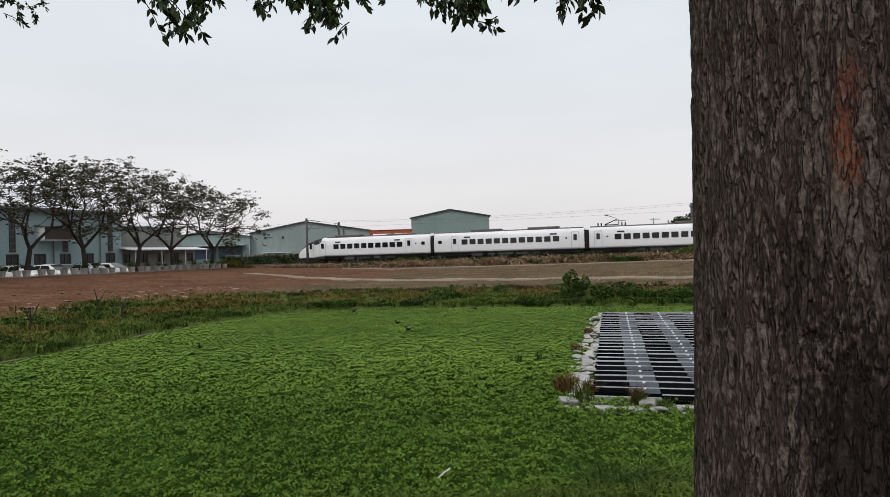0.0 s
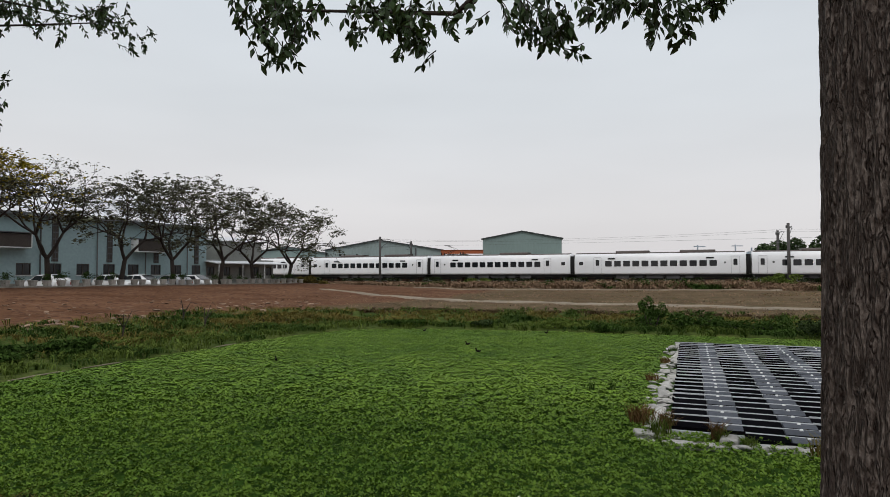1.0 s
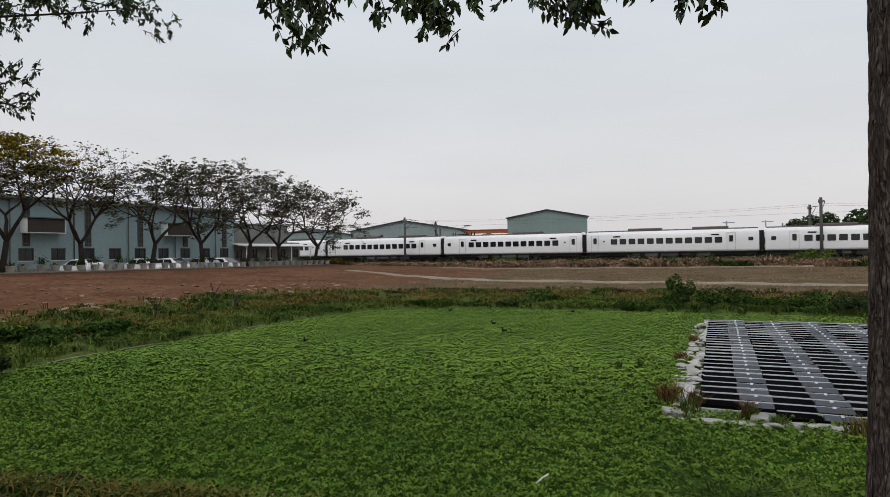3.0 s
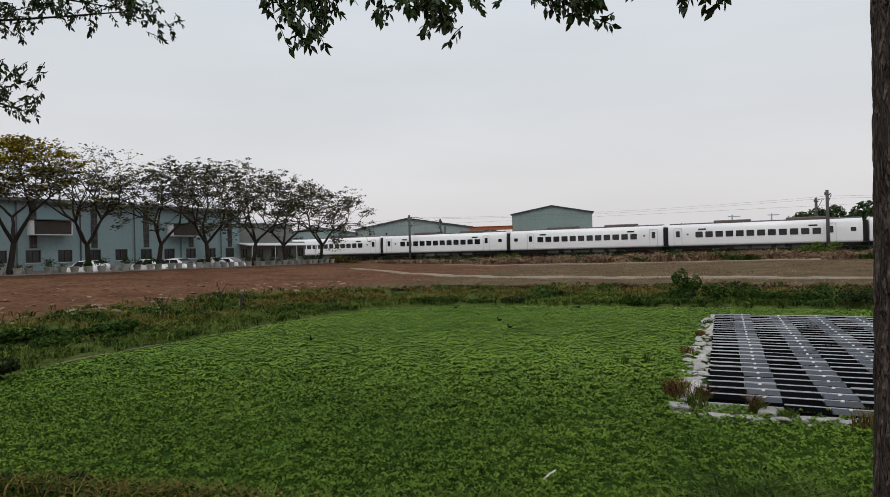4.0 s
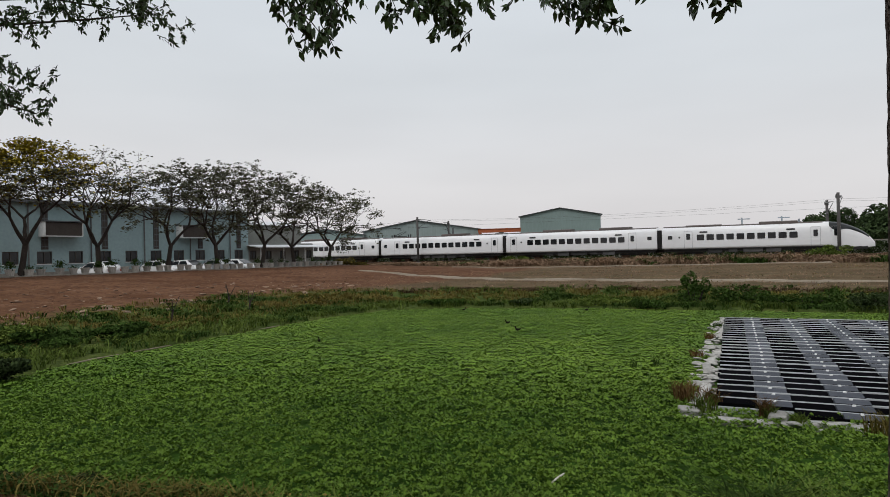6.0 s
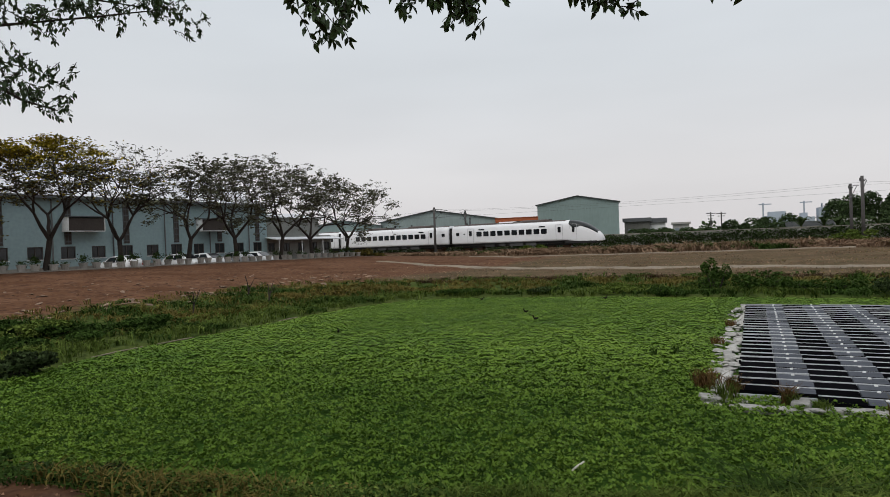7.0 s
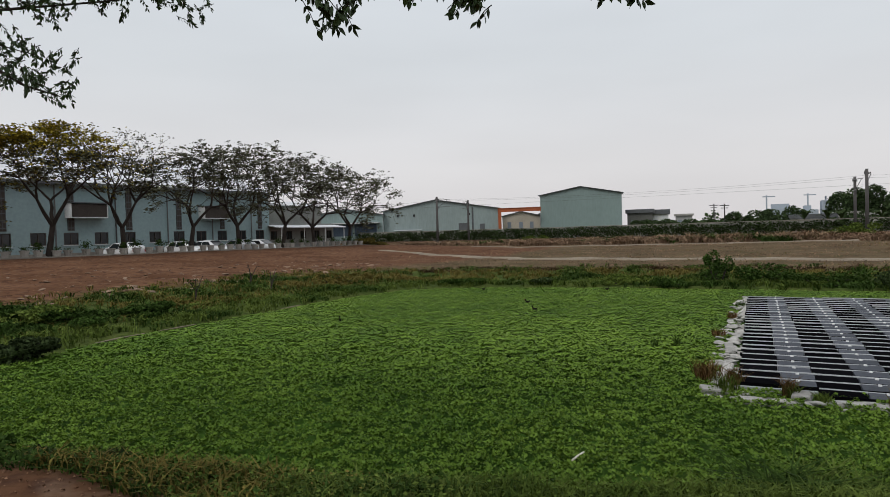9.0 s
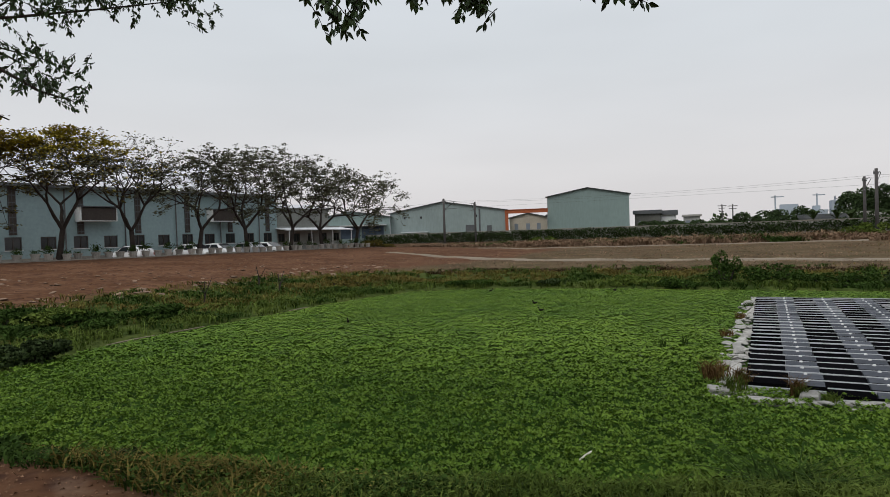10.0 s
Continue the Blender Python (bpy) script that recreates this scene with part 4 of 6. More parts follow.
def build_wires():
    for n, z, sag in ((0.0, RAIL_Z + 5.1, 0.05), (0.0, RAIL_Z + 6.1, 0.5), (-4.2, RAIL_Z + 6.1, 0.5)):
        pts = []
        for i in range(-9, 6):
            s0 = -19.0 + 51.6 * i
            for k in range(8):
                f = k / 8
                pts.append(track_point(s0 + 51.6 * f, n, z - sag * 4 * f * (1 - f)))
        g = Geo().tube(pts, [0.008] * len(pts), 4)
        tagged(new("overhead_wire", g.mesh("overhead_wire", M["wire"])), "thin dark overhead wire above the railway", "wire", group="overhead wires")


# ---- trees ----
def limb(geo, tips, p, d, length, radius, depth, rng, spread, rise, k=6):
    """A branch that bends, tapers and forks; the ends of the last twigs go to tips."""
    pts, radii = [p.copy()], [radius]
    steps = 4 if depth > 1 else 3
    end = radius * (0.62 if depth else 0.35)
    for i in range(1, steps + 1):
        d = (d + Vector((rng.uniform(-1, 1), rng.uniform(-1, 1), rng.uniform(-0.7, 0.7) + rise)) * 0.16).normalized()
        p = p + d * (length / steps)
        pts.append(p.copy())
        radii.append(radius + (end - radius) * i / steps)
        if depth <= 1:
            tips.append(p.copy())
    geo.tube(pts, radii, k, caps=False)
    if depth == 0:
        return
    n = 3 if rng.random() < 0.55 else 2
    base = rng.uniform(0, 6.28)
    for i in range(n):
        a = base + i * 6.28 / n + rng.uniform(-0.5, 0.5)
        u = d.orthogonal().normalized()
        w = d.cross(u)
        nd = (d + (u * math.cos(a) + w * math.sin(a)) * spread * rng.uniform(0.7, 1.25)).normalized()
        limb(geo, tips, p, nd, length * rng.uniform(0.66, 0.88), end, depth - 1, rng, spread, rise, max(3, k - 1))


def crown_tree(name, x, y, z, height, seed, leaf, size, per_tip, label, spread=0.72, rise=0.10, trunk=0.20, group="", lean=(0, 0), fork=0.22, jitter=0.35, depth=5, pads=0.55):
    rng = random.Random(seed)
    tree = tagged(new(name), label, "tree", group)
    tree.location = (x, y, z)
    wood, tips = Geo(), []
    t0 = Vector((0, 0, -0.1))
    t1 = Vector((lean[0] * 0.5, lean[1] * 0.5, height * fork * 0.5))
    t2 = Vector((lean[0], lean[1], height * fork))
    wood.tube([t0, t0 + Vector((0, 0, 0.25)), t1, t2], [trunk * 1.35, trunk * 1.05, trunk * 0.9, trunk * 0.8], 9, caps=False)
    n = 3
    b = rng.uniform(0, 6.28)
    for i in range(n):
        a = b + i * 6.28 / n + rng.uniform(-0.3, 0.3)
        d = Vector((math.cos(a) * 0.75, math.sin(a) * 0.75, 0.9)).normalized()
        limb(wood, tips, t2, d, height * 0.235, trunk * 0.70, depth, rng, spread, rise, 6)
    zs = max(p.z for p in tips)
    k = height / zs
    wood.v = [(v[0], v[1], v[2] * k if v[2] > t2.z * 1.0 and k < 1 else v[2]) for v in wood.v]
    part("trunk", wood, M["thin_bark"], tree, smooth=True)
    r = np.random.default_rng(seed)
    c = np.array([tuple(p) for p in tips])
    c[:, 2] = np.where((c[:, 2] > t2.z) & (k < 1), c[:, 2] * k, c[:, 2])
    c = c[r.uniform(0, 1, len(c)) < pads]
    wide = np.repeat(r.uniform(0.5, 1.4, (len(c), 1)), per_tip, 0)
    c = np.repeat(c, per_tip, 0) + r.normal(0, 1, (len(c) * per_tip, 3)) * np.array([jitter, jitter, 0.055]) * wide
    # leaf colours are shared out by height, from the lower crown to its top
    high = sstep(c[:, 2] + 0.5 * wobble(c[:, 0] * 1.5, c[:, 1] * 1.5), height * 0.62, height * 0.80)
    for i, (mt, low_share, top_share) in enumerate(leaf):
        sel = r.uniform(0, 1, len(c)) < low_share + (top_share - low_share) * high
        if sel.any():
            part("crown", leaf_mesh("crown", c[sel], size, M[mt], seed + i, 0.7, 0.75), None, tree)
    return tree


def bushy(name, x, y, z, rx, ry, h, n, size, leaf, seed, label, category="bush", group=""):
    """A dense low plant: stems, and leaves in uneven lobes over them."""
    r = np.random.default_rng(seed)
    ob = tagged(new(name), label, category, group)
    ob.location = (x, y, z)
    lobes = 10
    lc = np.c_[r.uniform(-0.75, 0.75, lobes) * rx, r.uniform(-0.7, 0.7, lobes) * ry, r.uniform(0.15, 0.78, lobes) * h]
    lr = r.uniform(0.2, 0.42, lobes)
    stems = Geo()
    for c in lc:
        stems.tube([(c[0] * 0.25, c[1] * 0.25, -0.1), (c[0] * 0.7, c[1] * 0.7, c[2] * 0.6), tuple(c)], [0.02 + 0.012 * h, 0.02 + 0.006 * h, 0.01], 5)
    part("stems", stems, M["thin_bark"], ob)
    i = r.integers(0, lobes, n)
    d = r.normal(size=(n, 3))
    d /= np.linalg.norm(d, axis=1)[:, None]
    rad = r.uniform(0.5, 1.08, n) ** 0.6
    p = lc[i] + d * (rad * lr[i])[:, None] * np.array([rx * 1.1, ry * 1.1, h * 0.75])
    p[:, 2] = np.clip(p[:, 2], 0.02, None)
    part("leaves", leaf_mesh("leaves", p, size, M[leaf], seed, 0.2, 0.65), None, ob)
    return ob


def build_near_tree():
    """The big tree beside the camera: a furrowed trunk, and the twigs that hang into view."""
    tree = tagged(new("big_tree"), "large tree with furrowed grey-brown bark and faded orange paint", "tree")
    zs = np.r_[np.linspace(0.55, 1.85, 50, False), np.linspace(1.85, 2.80, 260, False), np.linspace(2.80, 4.95, 80)]
    turn = np.r_[np.linspace(130, 335, 280, False), np.linspace(335, 490, 90, False)]
    k, rows = len(turn), len(zs) - 1
    v = []
    for z in zs:
        r0 = 0.200 + 0.10 * math.exp(-(z - 0.6) * 2.2) + 0.012 * math.sin(z * 2.1 + 0.5)
        cx, cy = 0.497 + 0.028 * (z - 2.3), 0.612
        for a in np.radians(turn):
            c, h = math.cos(a), math.sin(a)
            sway = noise.noise(Vector((c * 3, h * 3, z * 9))) * 0.5
            crack = abs(noise.noise(Vector((c * 14 + sway, h * 14 - sway, z * 11)))) * 4.5
            small = abs(noise.noise(Vector((c * 27 + sway, h * 27, z * 30)))) * 4
            plate = min(1.0, crack) * (0.6 + 0.4 * min(1.0, small))
            fine = noise.noise(Vector((c * 26, h * 26, z * 40)))
            r = r0 - 0.0055 * (1 - plate) ** 2 + 0.0016 * fine + 0.010 * noise.noise(Vector((c * 1.2, h * 1.2, z * 0.55)))
            v.append((cx + r * c, cy + r * h, z))
    i = (np.arange(rows)[:, None] * k + np.arange(k)[None])
    nx = (np.arange(rows)[:, None] * k + (np.arange(k)[None] + 1) % k)
    t = np.r_[np.c_[i.ravel(), nx.ravel(), (nx + k).ravel()], np.c_[i.ravel(), (nx + k).ravel(), (i + k).ravel()]]
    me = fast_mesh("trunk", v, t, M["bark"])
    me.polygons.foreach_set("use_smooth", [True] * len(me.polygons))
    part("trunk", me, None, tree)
    rng = random.Random(12)
    wood, tips = Geo(), []
    top = Vector((0.575, 0.61, 4.85))
    for a, tilt, ln in ((100, 0.55, 1.9), (150, 0.5, 1.9), (210, 0.5, 1.6), (290, 0.5, 1.6), (350, 0.5, 1.7), (50, 0.5, 1.9), (0, 1.5, 1.6)):
        d = Vector((math.cos(radians(a)), math.sin(radians(a)), tilt)).normalized()
        limb(wood, tips, top.copy(), d, ln, 0.11, 4, rng, 0.6, 0.05, 7)
    # boughs to the hanging sprays
    bough = [Vector((0.57, 0.65, 4.7)), Vector((0.55, 1.7, 4.45)), Vector((0.30, 2.6, 3.85)), Vector((-0.25, 2.95, 3.52)), Vector((-1.0, 2.9, 3.55))]
    wood.tube(bough, [0.07, 0.045, 0.022, 0.012, 0.006], 7)
    wood.tube([bough[2], Vector((0.6, 2.95, 3.62)), Vector((1.05, 2.9, 3.55))], [0.018, 0.010, 0.005], 6)
    part("bough", wood, M["thin_bark"], tree, smooth=True)
    r = np.random.default_rng(2)
    c = np.array([tuple(p) for p in tips if p.z > 4.6])
    c = np.repeat(c, 10, 0) + r.normal(0, 0.28, (len(c) * 10, 3))
    c = c[c[:, 2] > 4.5]
    part("crown", leaf_mesh("crown", c, 0.11, M["near_leaf"], 4, 0.5, 0.45), None, tree)
    sprays = HANGING
    spray_part(tree, sprays, 0.050, 0.48, 21, 0.15)
    return tree


def spray_part(tree, sprays, leaf, aspect, seed, reach):
    """Twigs with paired pointed leaflets, hanging round given places; one mesh of leaves a spray."""
    rng = random.Random(seed)
    for (x, y, z, wide, tall, count) in sprays:
        twig, leaves, tris = Geo(), [], []
        for i in range(count):
            tip = Vector((x + rng.uniform(-wide, wide), y + rng.uniform(-0.22, 0.22), z + rng.uniform(-tall, tall)))
            root = tip + Vector((rng.uniform(-reach, reach) * 0.6, rng.uniform(-reach, reach) * 0.6, rng.uniform(0.05, 0.13)))
            twig.tube([root, root.lerp(tip, 0.5) + Vector((0, 0, 0.01)), tip], [0.003, 0.0025, 0.0015], 4)
            pairs = max(3, int((tip - root).length / (leaf * 0.55)))
            ax = (tip - root).normalized()
            for j in range(pairs * 2 + 1):
                f = (j // 2 + 0.6) / pairs
                s = 1 if j % 2 else -1
                base = root.lerp(tip, min(f, 1.0))
                sd = ax.cross(Vector((rng.uniform(-1, 1), rng.uniform(-1, 1), 0.3))).normalized()
                d = (ax * 0.75 + sd * s * 0.9 + Vector((0, 0, -0.35))).normalized() if j < pairs * 2 else ax
                L = leaf * rng.uniform(0.75, 1.25)
                w = d.cross(Vector((rng.uniform(-1, 1), rng.uniform(-1, 1), rng.uniform(-1, 1)))).normalized() * L * aspect * 0.5
                nrm = d.cross(w).normalized() * L * 0.06
                n = len(leaves)
                leaves += [base, base + d * L * 0.35 + w + nrm, base + d * L * 0.35 - w + nrm, base + d * L * 0.7 + w * 0.62 + nrm, base + d * L * 0.7 - w * 0.62 + nrm, base + d * L, base + d * L * 0.4]
                tris += [(n, n + 1, n + 6), (n, n + 6, n + 2), (n + 1, n + 3, n + 6), (n + 6, n + 4, n + 2), (n + 3, n + 5, n + 6), (n + 6, n + 5, n + 4)]
        part("leaf_spray", fast_mesh("leaf_spray", [tuple(p) for p in leaves], tris, M["near_leaf"]), None, tree)["kind"] = "stuff"
        part("twig", twig, M["thin_bark"], tree)["kind"] = "stuff"


def build_side_tree():
    """A second tree beyond the picture's edge, whose boughs reach in."""
    tree = tagged(new("side_tree"), "spreading tree whose leafy boughs reach over the bank", "tree")
    wood, tips = Geo(), []
    rng = random.Random(31)
    base = Vector((-7.3, 2.2, 0.6))
    top = Vector((-7.1, 2.5, 3.4))
    wood.tube([base, base.lerp(top, 0.4), top], [0.26, 0.2, 0.17], 12)
    for a, tilt, ln in ((130, 0.7, 1.5), (210, 0.7, 1.5), (60, 1.0, 1.4), (300, 0.8, 1.4)):
        d = Vector((math.cos(radians(a)), math.sin(radians(a)), tilt)).normalized()
        limb(wood, tips, top.copy(), d, ln, 0.09, 3, rng, 0.6, 0.05, 6)
    for pts, r0 in (([top, (-6.0, 2.9, 3.9), (-4.7, 3.3, 3.97), (-4.3, 3.56, 3.92), (-3.95, 3.8, 3.95), (-3.5, 4.2, 4.10), (-3.0, 4.55, 4.24)], 0.024), ([(-4.7, 3.3, 3.93), (-4.1, 3.72, 4.12), (-3.6, 4.1, 4.24), (-3.2, 4.4, 4.22)], 0.022), ([(-6.0, 2.9, 3.9), (-4.8, 3.2, 3.8), (-4.0, 3.76, 3.58), (-3.82, 3.9, 3.44), (-3.66, 4.05, 3.38)], 0.028), ([(-4.8, 3.2, 3.8), (-4.1, 3.7, 3.76), (-3.75, 3.97, 3.66)], 0.014), ([(-6.0, 2.9, 3.9), (-4.9, 3.1, 3.3), (-4.0, 3.7, 3.52)], 0.014)):
        pts = [Vector(p) for p in pts]
        wood.tube(pts, [r0 * (1 - 0.85 * i / (len(pts) - 1)) for i in range(len(pts))], 6)
    part("trunk", wood, M["thin_bark"], tree, smooth=True)
    r = np.random.default_rng(6)
    c = np.array([tuple(p) for p in tips])
    c = np.repeat(c, 9, 0) + r.normal(0, 0.3, (len(c) * 9, 3))
    part("crown", leaf_mesh("crown", c[(c[:, 0] < -5.8) & (c[:, 1] < 3.0) & (c[:, 2] > 3.6)], 0.09, M["near_leaf"], 5, 0.5, 0.45), None, tree)
    # the main crown, high over the bank; unseen, added to shade the left side
    boughs = Geo()
    for a, reach in ((10, 3.2), (60, 3.0), (120, 2.6), (180, 2.4), (240, 2.8), (310, 3.4)):
        tip = top + Vector((reach * math.cos(radians(a)), reach * math.sin(radians(a)) * 0.8, 2.9))
        boughs.tube([top, top.lerp(tip, 0.5) + Vector((0, 0, 0.7)), tip], [0.10, 0.06, 0.02], 7)
    part("bough", boughs, M["thin_bark"], tree, smooth=True)
    ra, rr = r.uniform(0, 6.283, 420), np.sqrt(r.uniform(0, 1, 420))
    hub = np.c_[top.x + 1.0 + 4.0 * rr * np.cos(ra), top.y - 0.4 + 3.0 * rr * np.sin(ra), 6.9 - 0.9 * rr ** 2 + r.uniform(-0.4, 0.4, 420)]
    c = np.repeat(hub, 12, 0) + r.normal(0, 0.25, (420 * 12, 3))
    part("crown", leaf_mesh("crown", c, 0.16, M["near_leaf"], 7, 0.5, 0.45), None, tree)
    spray_part(tree, SIDE_SPRAYS, 0.041, 0.46, 33, 0.22)


HANGING = (
    (-1.07, 2.79, 3.37, 0.1, 0.09, 24),
    (-1.05, 2.81, 3.5, 0.17, 0.08, 30),
    (-0.75, 2.9, 3.44, 0.05, 0.05, 6),
    (-0.53, 2.95, 3.48, 0.15, 0.08, 28),
    (-0.47, 2.96, 3.4, 0.09, 0.07, 20),
    (-0.21, 2.99, 3.47, 0.08, 0.05, 7),
    (0.13, 3.0, 3.48, 0.14, 0.07, 28),
    (0.27, 2.99, 3.43, 0.12, 0.06, 20),
    (0.47, 2.96, 3.5, 0.1, 0.05, 12),
    (0.72, 2.91, 3.44, 0.13, 0.08, 28),
    (0.95, 2.85, 3.52, 0.1, 0.05, 14),
)
SIDE_SPRAYS = (
    (-3.95, 3.8, 4.02, 0.14, 0.12, 23),
    (-3.7, 4.0, 4.0, 0.14, 0.1, 23),
    (-3.44, 4.24, 4.12, 0.14, 0.08, 21),
    (-3.15, 4.45, 4.2, 0.15, 0.08, 23),
    (-2.95, 4.6, 4.15, 0.1, 0.08, 17),
    (-3.6, 4.1, 4.2, 0.15, 0.08, 17),
    (-4.1, 3.7, 4.2, 0.2, 0.1, 14),
    (-3.95, 3.78, 3.68, 0.1, 0.1, 17),
    (-3.76, 3.96, 3.62, 0.12, 0.08, 17),
    (-3.86, 3.86, 3.46, 0.1, 0.08, 14),
    (-3.7, 4.0, 3.4, 0.1, 0.08, 17),
)


# ---- the factory with its yard ----
FAC0, FACD, FACN = Vector((-41.1, 42.7, 0)), Vector((0.328, 0.945, 0)), Vector((0.945, -0.328, 0))
YARD_Z = 1.42


def build_factory():
    rot = math.degrees(math.atan2(FACD.y, FACD.x))
    fac = tagged(new("factory"), "long two-storey pale blue-grey factory with brown windows", "factory")
    fac.matrix_basis = pose(FAC0.x, FAC0.y, YARD_Z - 0.1, 0, 0, rot)     # local x along the front, -y out of it
    a, b, eave = -26.0, 24.4, 5.95
    wall = Geo()
    bays = [2.555 * i for i in range(-10, 10)]
    w, z0, z1, th = 0.60, 0.86, 1.86, 0.3
    # front wall in pieces round the window openings
    xs = [a] + [x for c in bays for x in (c - w, c + w)] + [b]
    wall.box(a, b, 0, th, -0.8, z0).box(a, b, 0, th, z1, eave)
    for i in range(0, len(xs), 2):
        wall.box(xs[i], xs[i + 1], 0, th, z0, z1)
    wall.box(a, a + th, th, 24, -0.8, eave).box(b - th, b, th, 24, -0.8, eave).box(a, b, 24, 24 + th, -0.8, eave)
    for x in (a, b - th):
        wall.loft([[(x, 0.1, eave), (x, 12, eave + 4.2), (x, 24, eave)], [(x + th, 0.1, eave), (x + th, 12, eave + 4.2), (x + th, 24, eave)]])
    part("wall", wall, M["blue_wall"], fac)
    roof = Geo()
    nx = 60
    for y0, y1, q0, q1 in ((-0.45, 12, eave - 0.05, eave + 4.3), (24.45, 12, eave - 0.05, eave + 4.3)):
        ring0, ring1 = [], []
        for i in range(nx * 2 + 1):
            x = a - 0.3 + (b - a + 0.6) * i / (nx * 2)
            h = 0.05 if i % 2 else 0.0
            ring0.append((x, y0, q0 + h))
            ring1.append((x, y1, q1 + h))
        roof.loft([ring0, ring1], False, False)
        roof.loft([[(p[0], p[1], p[2] - 0.12) for p in ring0], [(p[0], p[1], p[2] - 0.12) for p in ring1]], False, False)
    part("roof", roof, M["roof_sheet"], fac)
    part("gutter", Geo().box(a - 0.3, b + 0.3, -0.6, -0.42, eave - 0.22, eave + 0.02), M["roof_edge"], fac)
    frame_g = Geo()
    frame_g.box(-w, w, 0, 0.1, 0, 0.07).box(-w, w, 0, 0.1, 0.93, 1.0)
    for x in (-w, -0.035, w - 0.07):
        frame_g.box(x, x + 0.07, 0.0, 0.1, 0.07, 0.93)
    fm = frame_g.mesh("window_frame", M["brown_frame"])
    pm = Geo().box(-w + 0.06, w - 0.06, 0.05, 0.07, 0.06, 0.94).mesh("pane", M["pane"])
    sill = Geo().box(-w - 0.06, w + 0.06, -0.08, 0.02, -0.06, -0.002).mesh("window_sill", M["white_frame"])
    for c in bays:
        wdw = part("window", fm, None, fac, m=pose(c, 0.06, z0))
        part("pane", pm, None, wdw)
        part("window_sill", sill, None, wdw, m=pose(0, -0.06, 0))
    # tall brown window strips of the upper floor, and boxed balconies
    strip = Geo().box(-0.28, 0.28, -0.05, 0.0, 0, 1.0)
    sm = strip.mesh("window_strip", M["brown_frame"])
    bar = Geo()
    for i in range(7):
        bar.box(-0.27, 0.27, -0.07, -0.05, 0.05 + i * 0.148, 0.07 + i * 0.148)
    for x in (-0.27, -0.02, 0.23):
        bar.box(x, x + 0.04, -0.07, -0.05, 0.02, 0.98)
    bm_ = bar.mesh("glazing_grid", M["roof_edge"])
    for i, c in enumerate(bays):
        if i % 2 == 1:
            s = part("window_strip", sm, None, fac, m=pose(c, -0.002, 2.02) @ Matrix.Diagonal((1, 1, 3.8, 1)))
            part("glazing_grid", bm_, None, s)
    bal = Geo()
    bal.box(-1.55, 1.55, -0.9, 0, -0.07, 0).box(-1.56, -1.49, -0.92, 0, 0.0, 1.12).box(1.49, 1.56, -0.92, 0, 0.0, 1.12)
    bmesh_white = bal.mesh("balcony", M["white_frame"])
    inner = Geo().box(-1.48, 1.48, -0.86, -0.1, 0.0, 1.06).mesh("balcony_panel", M["brown_frame"])
    lid = Geo().box(-1.65, 1.65, -1.0, 0, 1.12, 1.2).mesh("balcony_roof", M["roof_edge"])
    for c in (-22.9, -9.9, 3.65, 16.6):
        bl = part("balcony", bmesh_white, None, fac, "white-framed balcony with a brown panel", m=pose(c, -0.003, 3.12))
        part("balcony_panel", inner, None, bl)
        part("balcony_roof", lid, None, bl)
    pipe = Geo().tube([(0, -0.1, 0.1), (0, -0.1, eave - 0.25)], [0.06, 0.06], 6)
    pmesh = pipe.mesh("downpipe", M["gear"])
    for i in range(-5, 5):
        part("downpipe", pmesh, None, fac, m=pose(5.11 * i + 1.28, 0, 0))
    plinth = Geo().box(a, b, -0.03, 0, -0.8, 0.20)
    part("plinth", plinth, M["kerb"], fac)

    # the lower office at the far end
    off = tagged(new("office_annexe"), "low grey-beige office with a white awning beside the factory", "building")
    off.matrix_basis = pose(*(FAC0 + FACD * 24.45 + Vector((0, 0, YARD_Z - 0.12))), 0, 0, rot)
    ww = Geo()
    ww.box(0, 11.0, 0.2, 0.5, -0.6, 0.75).box(0, 11.0, 0.2, 0.5, 1.75, 2.5)
    cs = [0.8, 3.2, 5.55, 7.9, 10.2]
    xs = [0.0] + [x for c in cs for x in (c - 0.5, c + 0.5)] + [11.0]
    for i in range(0, len(xs), 2):
        ww.box(xs[i], xs[i + 1], 0.2, 0.5, 0.75, 1.75)
    ww.box(0, 0.3, 0.5, 9, 0, 2.5).box(10.7, 11.0, 0.5, 9, 0, 2.5).box(0, 11, 9, 9.3, 0, 2.5).box(0, 11, 0.3, 9.2, 2.5, 2.6)
    part("wall", ww, M["porch"], off)
    up = Geo().box(4.5, 11.0, 2.2, 9.0, 2.6, 4.8)
    part("upper_storey", up, M["porch"], off, "set-back grey upper storey")
    part("upper_roof", Geo().loft([[(4.1, 1.8, 4.8), (4.1, 5.5, 5.5), (4.1, 9.3, 4.8)], [(11.4, 1.8, 4.8), (11.4, 5.5, 5.5), (11.4, 9.3, 4.8)]]), M["roof_sheet"], off)
    part("awning", Geo().loft([[(x, -1.7, 2.06), (x, 0.2, 2.34), (x, 0.2, 2.42), (x, -1.7, 2.16)] for x in (-0.3, 11.2)]), M["roof_sheet"], off, "white sheet awning")
    post = Geo().tube([(0, -1.6, -0.5), (0, -1.6, 2.08)], [0.05, 0.05], 6).mesh("post", M["white_frame"])
    for x in (0.2, 3.8, 7.4, 10.9):
        part("post", post, None, off, m=pose(x, 0, 0))
    for c in cs:
        wdw = part("window", fm, None, off, m=pose(c, 0.26, 0.75) @ Matrix.Diagonal((0.83, 1, 1, 1)))
        part("pane", pm, None, wdw)


